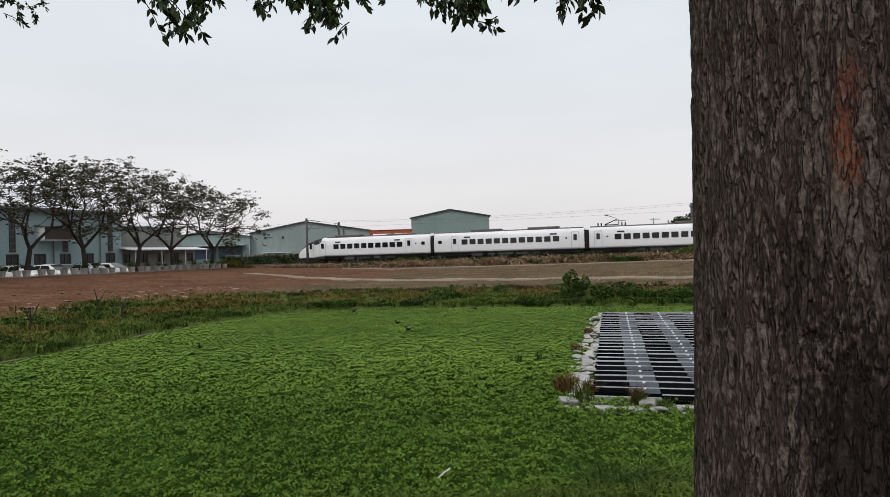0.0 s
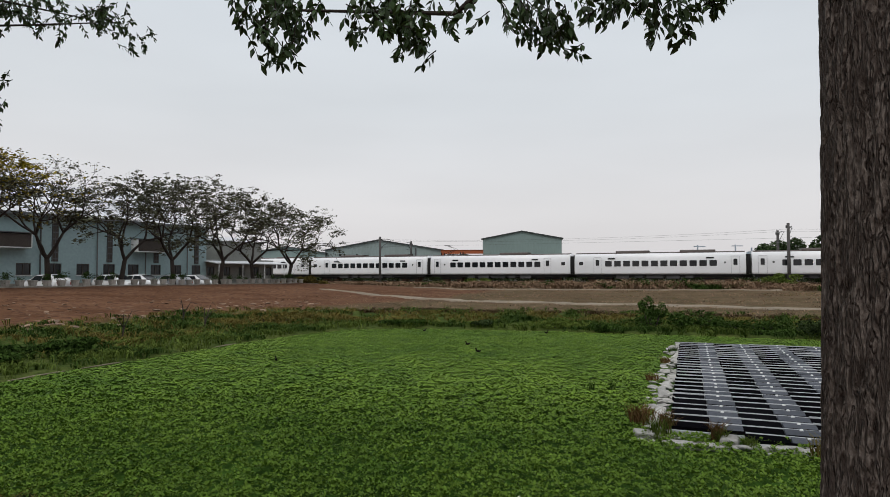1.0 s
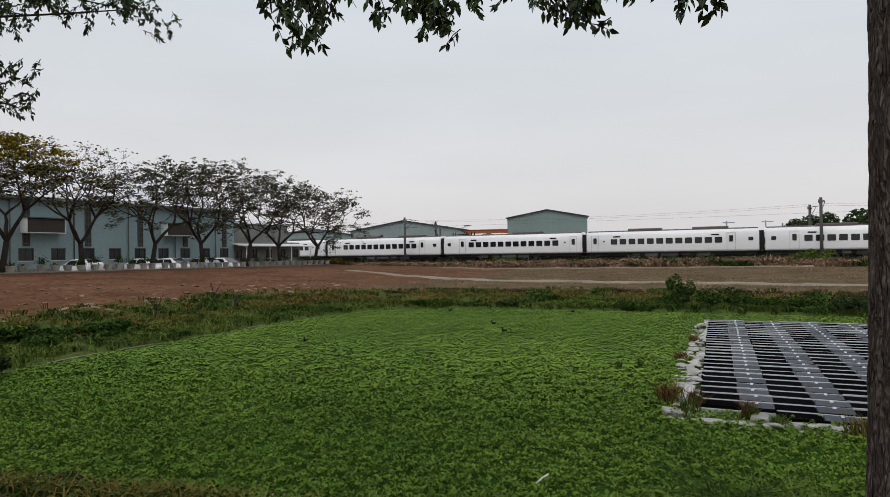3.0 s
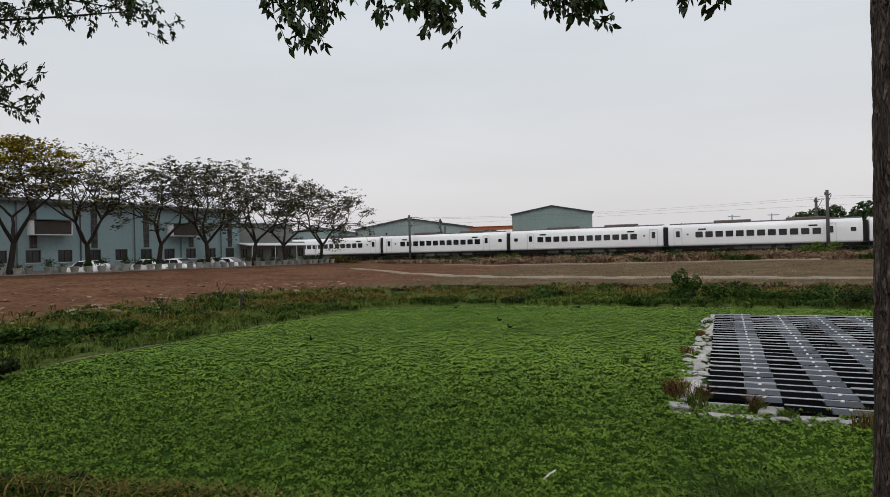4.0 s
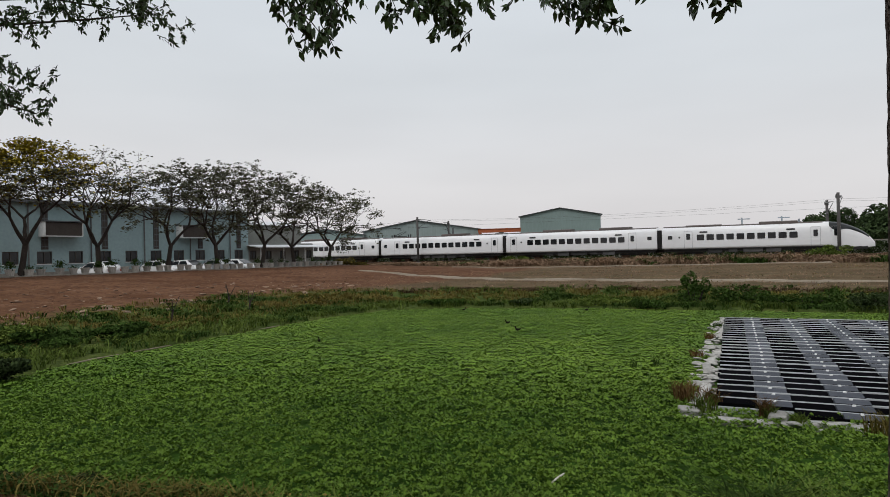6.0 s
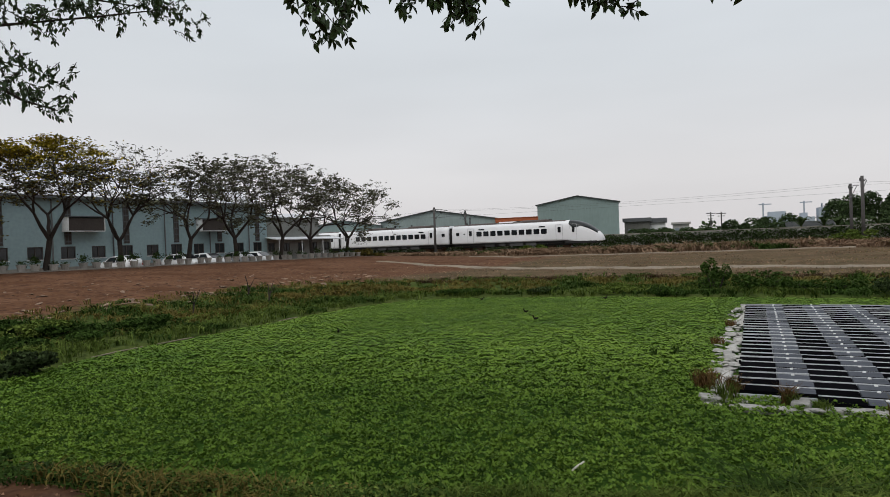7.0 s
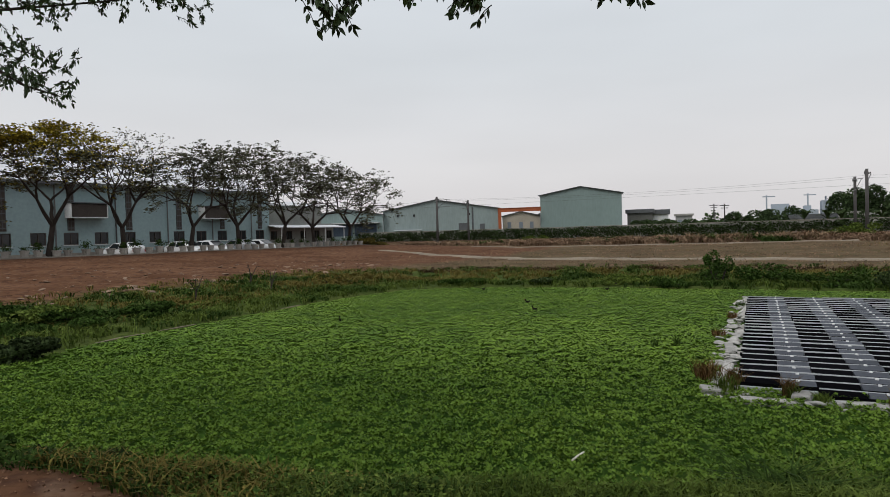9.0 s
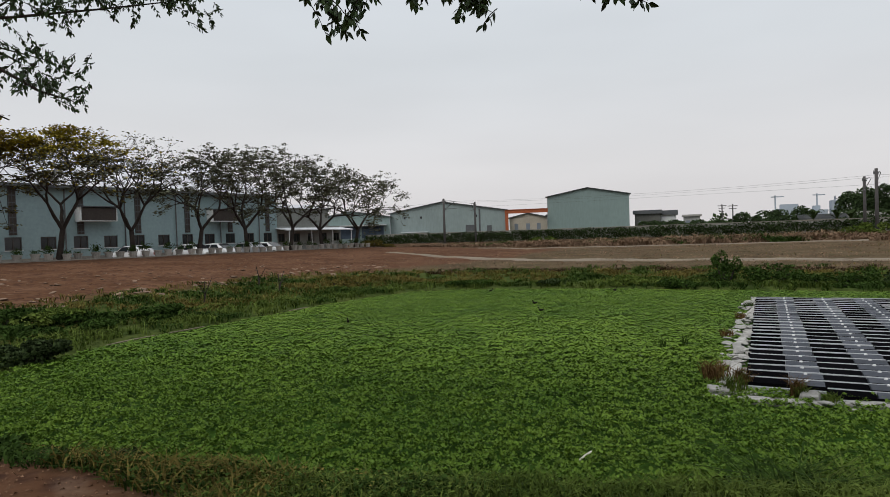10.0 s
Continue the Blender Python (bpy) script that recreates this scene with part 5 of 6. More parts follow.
def build_yard():
    """Edge of the yard: planters in a row, parked cars behind them."""
    kerb = Geo()
    a, b = ROW0 - ROWD * 24 + ROWN * 0.9, ROW0 + ROWD * 34 + ROWN * 0.9
    rings = []
    for i in range(30):
        p = a.lerp(b, i / 29)
        z = zat(p.x, p.y)
        rings.append([p + ROWN * o + Vector((0, 0, z + h)) for o, h in ((0.12, -0.3), (0.12, 0.07), (-0.12, 0.08), (-0.12, -0.3))])
    kerb.loft(rings)
    tagged(new("yard_kerb", kerb.mesh("yard_kerb", M["kerb"])), "low concrete kerb along the yard", "kerb", kind="structure")
    pot = Geo()
    ring = lambda r, z: [(r * math.cos(k * math.pi / 5), r * math.sin(k * math.pi / 5), z) for k in range(10)]
    pot.loft([ring(0.19, 0), ring(0.27, 0.40), ring(0.30, 0.41), ring(0.30, 0.47), ring(0.25, 0.47), ring(0.23, 0.40)])
    pm = pot.mesh("pot", M["pot"])
    rng = random.Random(4)
    rr = np.random.default_rng(9)
    plants = []
    for i in range(3):
        p = rr.normal(0, 0.16, (150, 3)) * np.array([1, 1, 0.8]) + np.array([0, 0, 0.62])
        plants.append(leaf_mesh("plant", p, 0.12, M["weed"], 40 + i, 0.2, 0.5))
    for i in range(62):
        s = -24 + 0.93 * i + rng.uniform(-0.15, 0.15)
        p = ROW0 + ROWD * s + ROWN * (0.25 + rng.uniform(-0.1, 0.1))
        th = tagged(new("planter"), "pale concrete planter with a small shrub on the yard's edge", "planter", "planters along the yard")
        th.matrix_basis = pose(p.x, p.y, zat(p.x, p.y), 0, 0, rng.uniform(0, 360))
        part("pot", pm, None, th)
        if rng.random() < 0.75:
            part("shrub", plants[i % 3], None, th, m=pose(0, 0, 0) @ Matrix.Scale(rng.uniform(0.7, 1.2), 4))
    cars = ((10.0, "car_white"), (16.4, "car_white"), (18.9, "car_white"), (22.2, "car_grey"), (25.5, "car_white"))
    for i, (s, paint) in enumerate(cars):
        build_car(ROW0 + ROWD * s - ROWN * (7.6 + rng.uniform(-0.3, 0.3)), math.degrees(math.atan2(ROWN.y, ROWN.x)) + rng.uniform(-4, 4) + (180 if i % 3 == 0 else 0), paint)


def build_car(p, turn, paint):
    """A hatchback: a smooth hull with its roof, dark windows set in it, lamps, bumpers and wheels."""
    car = tagged(new("car"), "white parked car in the factory yard" if paint == "car_white" else "silver parked car in the factory yard", "car", "cars parked in the yard")
    car.matrix_basis = pose(p.x, p.y, zat(p.x, p.y), 0, 0, turn)
    hull = Geo()
    # x, sill, bonnet or roof line, half width at the waist, half width on top
    line = ((-2.10, 0.40, 0.78, 0.72, 0.62), (-2.02, 0.26, 0.98, 0.80, 0.66), (-1.75, 0.22, 1.20, 0.83, 0.62), (-1.25, 0.22, 1.42, 0.84, 0.58), (-0.5, 0.22, 1.48, 0.85, 0.58), (0.25, 0.22, 1.42, 0.85, 0.58), (0.75, 0.22, 1.16, 0.84, 0.62), (1.12, 0.22, 0.97, 0.83, 0.68), (1.75, 0.24, 0.86, 0.80, 0.66), (2.05, 0.28, 0.72, 0.74, 0.60), (2.14, 0.38, 0.60, 0.64, 0.55))
    for_ring = lambda x, lo, hi, w, t: [(x, -w * 0.93, lo), (x, -w, (lo + min(hi, 0.92)) / 2), (x, -w * 0.97, min(hi - 0.03, 0.90)), (x, -t, hi - 0.02), (x, -t * 0.6, hi), (x, t * 0.6, hi), (x, t, hi - 0.02), (x, w * 0.97, min(hi - 0.03, 0.90)), (x, w, (lo + min(hi, 0.92)) / 2), (x, w * 0.93, lo)]
    hull.loft([for_ring(*r) for r in line])
    part("body", hull, M[paint], car, smooth=True)
    for side in (-1, 1):
        for x0, x1, t0, t1 in ((-1.55, -0.62, -1.18, -0.62), (-0.52, 0.68, -0.52, 0.22)):
            g = Geo()
            g.loft([[(x0, side * (0.825 + o), 0.95), (x1, side * (0.825 + o), 0.95), (t1, side * (0.615 + o), 1.36), (t0, side * (0.615 + o), 1.36)] for o in (0.0, 0.02)])
            part("side_window", g, M["glass"], car)
        part("mirror", soft_box(0.62, 0.78, side * 0.93 - 0.07, side * 0.93 + 0.07, 0.92, 1.04, 0.03, 1), M[paint], car)
    part("windscreen", Geo().loft([[(1.08, -0.62, 1.0 + o), (1.08, 0.62, 1.0 + o), (0.32, 0.52, 1.405 + o), (0.32, -0.52, 1.405 + o)] for o in (0.0, 0.025)]), M["glass"], car)
    part("rear_window", Geo().loft([[(-1.72, -0.56, 1.23 + o), (-1.72, 0.56, 1.23 + o), (-1.30, 0.50, 1.41 + o), (-1.30, -0.50, 1.41 + o)] for o in (0.0, 0.025)]), M["glass"], car)
    wme = Geo().tube([(0, -0.1, 0), (0, 0.1, 0)], [0.31, 0.31], 14).mesh("wheel", M["tyre"])
    rim = Geo().tube([(0, -0.105, 0), (0, 0.105, 0)], [0.19, 0.19], 10).mesh("rim", M["gear"])
    for x in (-1.35, 1.35):
        for y in (-0.78, 0.78):
            wh = part("wheel", wme, None, car, m=pose(x, y, 0.31))
            part("rim", rim, None, wh)
    for y in (-0.55, 0.55):
        part("headlight", soft_box(2.00, 2.13, y - 0.15, y + 0.15, 0.60, 0.72, 0.02, 1), M["white_frame"], car)
        part("rear_light", soft_box(-2.12, -2.02, y - 0.12, y + 0.12, 0.68, 0.86, 0.02, 1), M["beak"], car)


# ---- beyond the railway ----
def gable_shed(name, x, y, turn, width, depth, eave, ridge, wall, label, z=0.8, ribs=0.9, off=0.0):
    """A metal shed whose gable faces -y; ribs: spacing of the wall's upright seams."""
    sh = tagged(new(name), label, "shed")
    sh.matrix_basis = pose(x, y, z, 0, 0, turn)
    h, r = eave - z, ridge - z
    w = width / 2
    body = Geo()
    body.loft([[(-w, yy, 0), (w, yy, 0), (w, yy, h), (off, yy, r), (-w, yy, h)] for yy in (0, depth)])
    part("wall", body, M[wall], sh)
    ro = Geo()
    for s in (-1, 1):
        x0, x1 = off, s * (w + 0.35)
        dz = (r - h) * 0.35 / w
        ro.loft([[(x0, yy, r + 0.03), (x1, yy, h - dz + 0.03), (x1, yy, h - dz + 0.13), (x0, yy, r + 0.14)] for yy in (-0.4, depth + 0.4)])
    part("roof", ro, M["roof_edge"], sh)
    seam = Geo()
    n = int(width / ribs)
    for i in range(1, n):
        xx = -w + width * i / n
        top = h + (r - h) * (1 - abs(xx - off) / (w + abs(off))) - 0.1
        seam.box(xx - 0.03, xx + 0.03, -0.03, 0, 0, max(h, top))
    part("seams", seam, M[wall], sh)
    part("corner_trim", Geo().box(w, w + 0.04, -0.04, 0.25, 0, h), M["roof_sheet"], sh)
    part("corner_trim", Geo().box(-w - 0.04, -w, -0.04, 0.25, 0, h), M["roof_sheet"], sh)
    return sh


def build_beyond():
    gable_shed("shed", 1.55, 114.6, -2.0, 14.0, 22, 8.45, 9.75, "teal_wall", "grey-green metal shed with a dark roof edge behind the hedge", ribs=0.7)
    left = gable_shed("shed", -23.2, 112.6, 7.0, 21.0, 30, 6.45, 8.25, "teal_lite", "long pale grey-green metal shed with a low gable", ribs=1.0, off=-1.0)
    for xx in (-8.0, -5.0, 5.0):
        part("lamp", Geo().box(xx, xx + 0.3, -0.15, 0, 4.6, 5.0), M["black"], left)
    part("door", Geo().box(3.2, 5.0, -0.05, 0, 0, 3.2), M["roof_edge"], left)
    part("window", Geo().box(7.0, 7.9, -0.05, 0, 1.6, 3.0), M["roof_edge"], left)
    part("downpipe", Geo().box(5.6, 5.9, -0.12, 0, 0, 6.0), M["roof_edge"], left)
    part("canopy", Geo().box(-8.5, -3.5, -0.9, 0, 2.1, 2.25), M["roof_sheet"], left, "pale sheet canopy")
    wing = gable_shed("shed", -40.0, 109.0, 8.0, 13.5, 20, 5.9, 7.0, "teal_wall", "lower grey shed with a pale roof and dark shutters", ribs=1.1)
    part("roller_shutter", Geo().box(-3.5, 1.2, -0.06, 0, 1.4, 3.5), M["shutter"], wing)
    part("roller_shutter", Geo().box(1.6, 5.6, -0.06, 0, 1.4, 3.5), M["shutter"], wing)
    part("awning", Geo().box(-4.5, 6.2, -1.8, 0, 3.6, 3.75), M["roof_sheet"], wing)
    cream = gable_shed("shed", -9.4, 121.0, 4.0, 7.0, 12, 5.1, 5.9, "cream", "cream rendered workshop behind the crane", ribs=3.5)
    for xx in (-2.6, -0.4, 1.6):
        part("window", Geo().box(xx, xx + 0.7, -0.05, 0, 1.6, 3.2), M["tower_dark"], cream)
    gable_shed("shed", -3.0, 132.0, -10.0, 9.0, 10, 5.2, 7.4, "far_wall", "weathered workshop with a sloping roof", ribs=3.0)
    # orange gantry crane between two sheds
    cr = tagged(new("gantry_crane"), "orange crane beam on a leg, reaching to the shed", "crane")
    cr.matrix_basis = pose(-8.6, 113.2, 0.8, 0, 0, -3)
    part("girder", Geo().box(-4.3, 3.3, -0.3, 0.3, 4.95, 5.6).box(-4.3, 3.3, -0.42, 0.42, 5.56, 5.64), M["orange"], cr)
    for xx in (-4.0,):
        part("leg", Geo().box(xx - 0.25, xx + 0.25, -0.25, 0.25, 0, 4.95), M["orange"], cr)
    # small houses to the right of the sheds
    for x, y, w, h, r, wl in ((11.9, 118, 4.3, 4.9, 5.3, "old_wall"), (16.0, 124, 3.2, 4.7, 5.3, "white_frame"), (21.5, 131, 3.0, 4.4, 4.5, "far_wall"), (36.5, 106, 5.0, 2.9, 3.4, "white_frame"), (46.0, 112, 8.0, 3.1, 3.7, "far_wall")):
        hs = tagged(new("house"), "small stained house with a flat roof among trees" if wl != "white_frame" else "small white-walled house among trees", "house", "small houses")
        hs.matrix_basis = pose(x, y, 0.8, 0, 0, -8)
        part("wall", Geo().box(-w / 2, w / 2, 0, 6, 0, h - 0.8), M[wl], hs)
        part("roof", Geo().box(-w / 2 - 0.3, w / 2 + 0.3, -0.4, 6.3, h - 0.8, r - 0.55), M["concrete" if wl == "far_wall" else "roof_edge"], hs)
        for k in range(2):
            xx = -w / 4 + k * w / 2
            part("window", Geo().box(xx - 0.4, xx + 0.4, -0.04, 0.0, 1.6, 2.8), M["tower_dark"], hs)
    # hazy blocks far away; the haze is mixed into their pale blue-grey colour
    for x, y, w, h, d in ((103, 345, 13, 9.5, 14), (118, 352, 8, 8.5, 14), (126, 350, 5, 13, 12)):
        tw = tagged(new("apartment_block"), "hazy blue-grey apartment block far off", "building", "far apartment blocks")
        tw.matrix_basis = pose(x, y, 0.5, 0, 0, -14)
        part("wall", Geo().box(-w / 2, w / 2, 0, d, 0, h), M["haze_wall"], tw)
        part("roof", Geo().box(-w / 2 + 2, w / 2 - 3, 2, d - 2, h, h + 2.2), M["haze_wall"], tw)
        for k in range(int(h / 3.2)):
            for c in range(int(w / 3.6)):
                xx = -w / 2 + 1.8 + c * 3.6
                part("window", Geo().box(xx - 0.9, xx + 0.9, -0.05, 0, 1.2 + k * 3.2, 2.7 + k * 3.2), M["tower_dark"], tw)
    for x, y, h in ((98, 352, 17), (124, 372, 18)):
        tc_ = tagged(new("tower_crane"), "thin construction crane on the skyline", "crane", "far cranes")
        tc_.location = (x, y, 0)
        part("mast", Geo().box(-0.3, 0.3, -0.3, 0.3, 0, h), M["haze_wall"], tc_)
        part("jib", Geo().box(-2, 4, -0.2, 0.2, h - 1.0, h - 0.5), M["haze_wall"], tc_)
    for x, y, h in ((30.3, 146.9, 7.0), (30.2, 136.7, 6.6)):
        up = tagged(new("utility_pole"), "utility pole with a cross-arm among distant trees", "utility pole", "utility poles")
        up.location = (x, y, 0.5)
        part("post", Geo().tube([(0, 0, 0), (0, 0, h - 0.5)], [0.16, 0.11], 8), M["pole"], up)
        part("cross_arm", Geo().box(-0.9, 0.9, -0.06, 0.06, h - 0.9, h - 0.75).box(-0.7, 0.7, -0.06, 0.06, h - 1.4, h - 1.28), M["pole"], up)


def build_hedge():
    """A wall overgrown with creeper behind the railway."""
    n0 = -10.5
    wall = Geo()
    rings = []
    for s in range(-64, 150, 4):
        rings.append([track_point(s, n0 + o, z) for o, z in ((0.15, 0.4), (0.15, 2.62), (-0.15, 2.62), (-0.15, 0.4))])
    wall.loft(rings)
    hedge = tagged(new("overgrown_wall"), "long low wall overgrown with green creeper beside the railway", "hedge")
    part("wall", wall, M["concrete"], hedge)
    cope = Geo().loft([[track_point(s, n0 + o, z) for o, z in ((0.24, 2.624), (0.24, 2.73), (-0.24, 2.73), (-0.24, 2.624))] for s in range(-64, 150, 4)])
    part("coping", cope, M["kerb"], hedge, "weathered concrete coping")
    r = np.random.default_rng(14)
    n = 48000
    s = r.uniform(-64, 110, n)
    top = 2.60 + 0.10 * np.sin(s * 0.9) * np.sin(s * 0.31) + 0.05 * np.sin(s * 2.7)
    z = 0.8 + (top - 0.8) * r.uniform(0, 1, n) ** 0.75
    bulge = n0 + 0.25 + 0.35 * r.uniform(0, 1, n) + 0.25 * np.sin(s * 1.3 + z * 2)
    back = r.uniform(0, 1, n) < 0.25
    off = np.where(back | (z > top - 0.25), n0 + r.uniform(-0.5, 0.7, n), bulge)
    p = np.c_[s * TD.x + off * TN.x, TRACK_Y + s * TD.y + off * TN.y, z]
    part("creeper", leaf_mesh("creeper", p, 0.26, M["hedge_leaf"], 15, 0.1, 0.8), None, hedge)


def build_far_trees():
    rng = random.Random(17)
    spots = [(10.5, 112, 2.6, 3.6), (15, 117, 3.0, 3.5), (19, 112, 3.5, 3.6), (23, 111, 3.2, 3.5), (27.5, 109, 3.2, 4.6), (31, 107, 3.0, 3.5), (47, 119, 5.0, 8.6), (53, 112, 6.0, 9.2), (40, 104, 3.5, 5.2), (57, 104, 6.0, 9.4), (49, 98, 4.5, 5.6), (64, 100, 6, 7.5), (72, 94, 6, 7), (-52, 118, 5, 5.5), (-60, 112, 5, 6), (35, 118, 3.5, 5.0)]
    for i, (x, y, rx, h) in enumerate(spots):
        bushy("broadleaf_tree", x, y, 0.7, rx, rx * 0.8, h - 0.7, 9000 if h > 7 else 4600, 0.2 + 0.05 * rx, "far_leaf", 60 + i, "dense dark green broadleaf tree behind the overgrown wall", "tree", "trees behind the railway")
    # banana-like plants with long drooping leaves
    for i, (x, y) in enumerate(((33.0, 100.5), (35.5, 99.0), (37.5, 99.5), (41.5, 97), (44.5, 95.5), (47, 95))):
        pl = tagged(new("banana_plant"), "banana plant with long pale green leaves", "plant", "banana plants")
        pl.location = (x, y, 0.7)
        part("stem", Geo().tube([(0, 0, 0), (0.05, 0, 2.2)], [0.14, 0.09], 7), M["olive"], pl)
        for k in range(8):
            a = k * 0.785 + rng.uniform(-0.3, 0.3)
            g = Geo()
            L, lift = rng.uniform(1.4, 2.0), rng.uniform(0.6, 1.5)
            rings = []
            for j in range(6):
                f = j / 5
                c = Vector((math.cos(a) * L * f * 0.8, math.sin(a) * L * f * 0.8, 2.1 + lift * math.sin(f * 2.3)))
                wv = Vector((-math.sin(a), math.cos(a), 0)) * (0.24 * math.sin(0.25 + f * 2.7))
                rings.append([c - wv, c + Vector((0, 0, 0.04)), c + wv])
            g.loft(rings, False, False)
            part("leaf", g, M["hedge_leaf"], pl)
    # low belt of far woods along the horizon
    r = np.random.default_rng(19)
    n = 15000
    a = r.uniform(-0.75, 1.15, n)
    d = r.uniform(150, 260, n)
    h = 2.2 + 1.8 * np.sin(a * 23) * np.sin(a * 57) + 1.2 * np.sin(a * 131)
    p = np.c_[np.sin(a) * d, np.cos(a) * d, 0.8 + np.clip(h, 0.8, 6) * r.uniform(0, 1, n)]
    stuff("far_woods", leaf_mesh("far_woods", p, 1.1, M["far_leaf"], 20, 0.2, 0.8), "distant low belt of trees along the horizon", "woods")


def build_path(line, label, width):
    """A pale trodden track across the dry grass."""
    g, pts = Geo(), []
    for (ax, ay), (bx, by) in zip(line, line[1:]):
        for i in range(10):
            pts.append(Vector((ax + (bx - ax) * i / 10, ay + (by - ay) * i / 10, 0)))
    for _ in range(12):
        pts = [pts[0]] + [(pts[i - 1] + pts[i] * 2 + pts[i + 1]) / 4 for i in range(1, len(pts) - 1)] + [pts[-1]]
    rings = []
    for i, p in enumerate(pts):
        d = (pts[min(i + 1, len(pts) - 1)] - pts[max(i - 1, 0)]).normalized()
        s = Vector((-d.y, d.x, 0))
        w = width * min(1.0, 0.25 + i * 0.04) * (1 + 0.35 * math.sin(i * 0.7) + 0.25 * math.sin(i * 2.3))
        rings.append([Vector((q.x, q.y, zat(q.x, q.y) + h)) for q, h in ((p - s * w, -0.01), (p - s * w * 0.6, 0.07), (p + s * w * 0.6, 0.08), (p + s * w, -0.01))])
    g.loft(rings, False, False)
    tagged(new("footpath", g.mesh("footpath", M["path"], True)), label, "path", kind="structure")


def build_grass():
    # tufts along the shore: centres first, then the blades of each tuft
    rng = np.random.default_rng(22)
    tufts = scatter(26000, -22, 26, 7, 36, lambda x, y, d: ((d > 0.08) & (d < 7.5) & (y > 7)) * np.clip(1.35 - d / 6.0, 0.12, 1), 21)
    tall = grain_field(tufts[:, 0], tufts[:, 1], (0.8, 0.6), 54) * 0.6 + rng.uniform(0, 0.4, len(tufts))
    per = 12
    pts = np.repeat(tufts, per, 0) + rng.normal(0, 1, (len(tufts) * per, 3)) * np.array([0.07, 0.07, 0.0])
    tall = np.repeat(tall, per)
    d = shore_distance(pts[:, 0], pts[:, 1])
    pts, tall, d = pts[d > 0.03], tall[d > 0.03], d[d > 0.03]
    pts[:, 2] = land(pts[:, 0], pts[:, 1])[0] - 0.02
    left = sstep(-pts[:, 0], 6.5, 8.5)
    kind = grain_field(pts[:, 0], pts[:, 1], (1.3, 0.9), 55) + rng.uniform(-0.25, 0.25, len(pts))
    dark = (kind < 0.27) | ((d < 0.7) & (pts[:, 0] > 1.5) & (kind < 0.75)) | ((d > 1.6) & (d < 3.2) & (left > 0.5) & (pts[:, 1] < 17) & (kind < 0.75))
    dry = ~dark & (d > 2.6 + 1.6 * (1 - left)) & (kind > 0.42)
    dying = ~dark & ~dry & (d > 1.5) & (kind > 0.5)
    rest = ~(dark | dry | dying)
    for name, sel, h, w, lean, mt, label in (("shore_grass", rest, 0.26, 0.024, 0.7, "grass", "rough green grass along the pond's shore"), ("shore_weeds", dark, 0.27, 0.040, 0.9, "weed", "dark green weeds along the pond's shore"), ("yellow_grass", dying | (dry & (left > 0.5)), 0.27, 0.026, 0.8, "olive", "yellowing grass at the foot of the earth bank"), ("dead_shore_grass", dry & (left <= 0.5), 0.2, 0.035, 1.0, "dead", "dead brown weeds above the pond's shore")):
        stuff(name, blade_mesh(name, pts[sel], h * (0.35 + 1.1 * tall[sel]), w, lean, M[mt], 23 + len(name), 0.7), label, "weeds" if "weeds" in label else "grass")
    # dry grass over the far field and tall straw beside the track
    n_of = lambda x, y: x * TN.x + (y - TRACK_Y) * TN.y
    e_of = lambda x, y: (x - ROW0.x) * ROWN.x + (y - ROW0.y) * ROWN.y
    field = lambda x, y, d: (d > 5) * (n_of(x, y) > 3) * (0.25 + 0.75 * (wobble(x * 0.5, y * 0.8) > 0.05)) * np.clip((e_of(x, y) - 16) / 8, 0.0, 1)
    pts = scatter(80000, -34, 50, 28, 92, field, 26)
    stuff("dry_grass", blade_mesh("dry_grass", pts, 0.12, 0.028, 1.0, M["straw"], 27), "short dry brown grass on the far field", "grass")
    pts2 = scatter(16000, -34, 50, 28, 92, lambda x, y, d: field(x, y, d) * (wobble(x * 0.8 + 4, y * 1.1) > 0.3), 28)
    stuff("field_weeds", blade_mesh("field_weeds", pts2, 0.14, 0.04, 1.0, M["olive"], 29), "patches of olive weeds on the dry field", "weeds")
    rng = np.random.default_rng(30)
    n = 110000
    s = rng.uniform(-50, 70, n)
    off = 5.0 + 14.5 * rng.uniform(0, 1, n) ** 0.85
    clump = grain_field(s, off, (1.5, 1.4), 56) * 0.65 + grain_field(s, off, (0.5, 0.6), 57) * 0.35
    s, off, clump = s[clump > 0.38], off[clump > 0.38], clump[clump > 0.38]
    x, y = s * TD.x + off * TN.x, TRACK_Y + s * TD.y + off * TN.y
    p = np.c_[x, y, land(x, y)[0] - 0.03]
    hs = (0.20 + 1.75 * np.clip(clump - 0.38, 0, 1)) * rng.uniform(0.6, 1.3, len(s)) * (0.45 + 0.55 * sstep(off, 6, 10)) * (1 - 0.35 * sstep(-s, -15, 15))
    green = grain_field(s, off, (3.5, 1.5), 58) > 0.82
    stuff("track_weeds", blade_mesh("track_weeds", p[green], hs[green] * 1.1, 0.07, 0.9, M["weed"], 61, 0.8), "green weeds among the dry grass beside the railway", "weeds")
    p, hs = p[~green], hs[~green]
    stuff("tall_straw", blade_mesh("tall_straw", p, hs, 0.11, 0.9, M["straw"], 31, 0.8), "tall dry brown grass beside the railway", "grass")
    pts3 = scatter(30000, -30, 40, 28, 80, lambda x, y, d: (d > 5) * (e_of(x, y) > 16) * (n_of(x, y) > 9) * (wobble(x * 1.3 + 9, y * 1.9) > 0.32), 37)
    stuff("dead_weeds", blade_mesh("dead_weeds", pts3, 0.10, 0.03, 1.3, M["dead"], 38), "dark dead weeds in patches on the far field", "weeds")
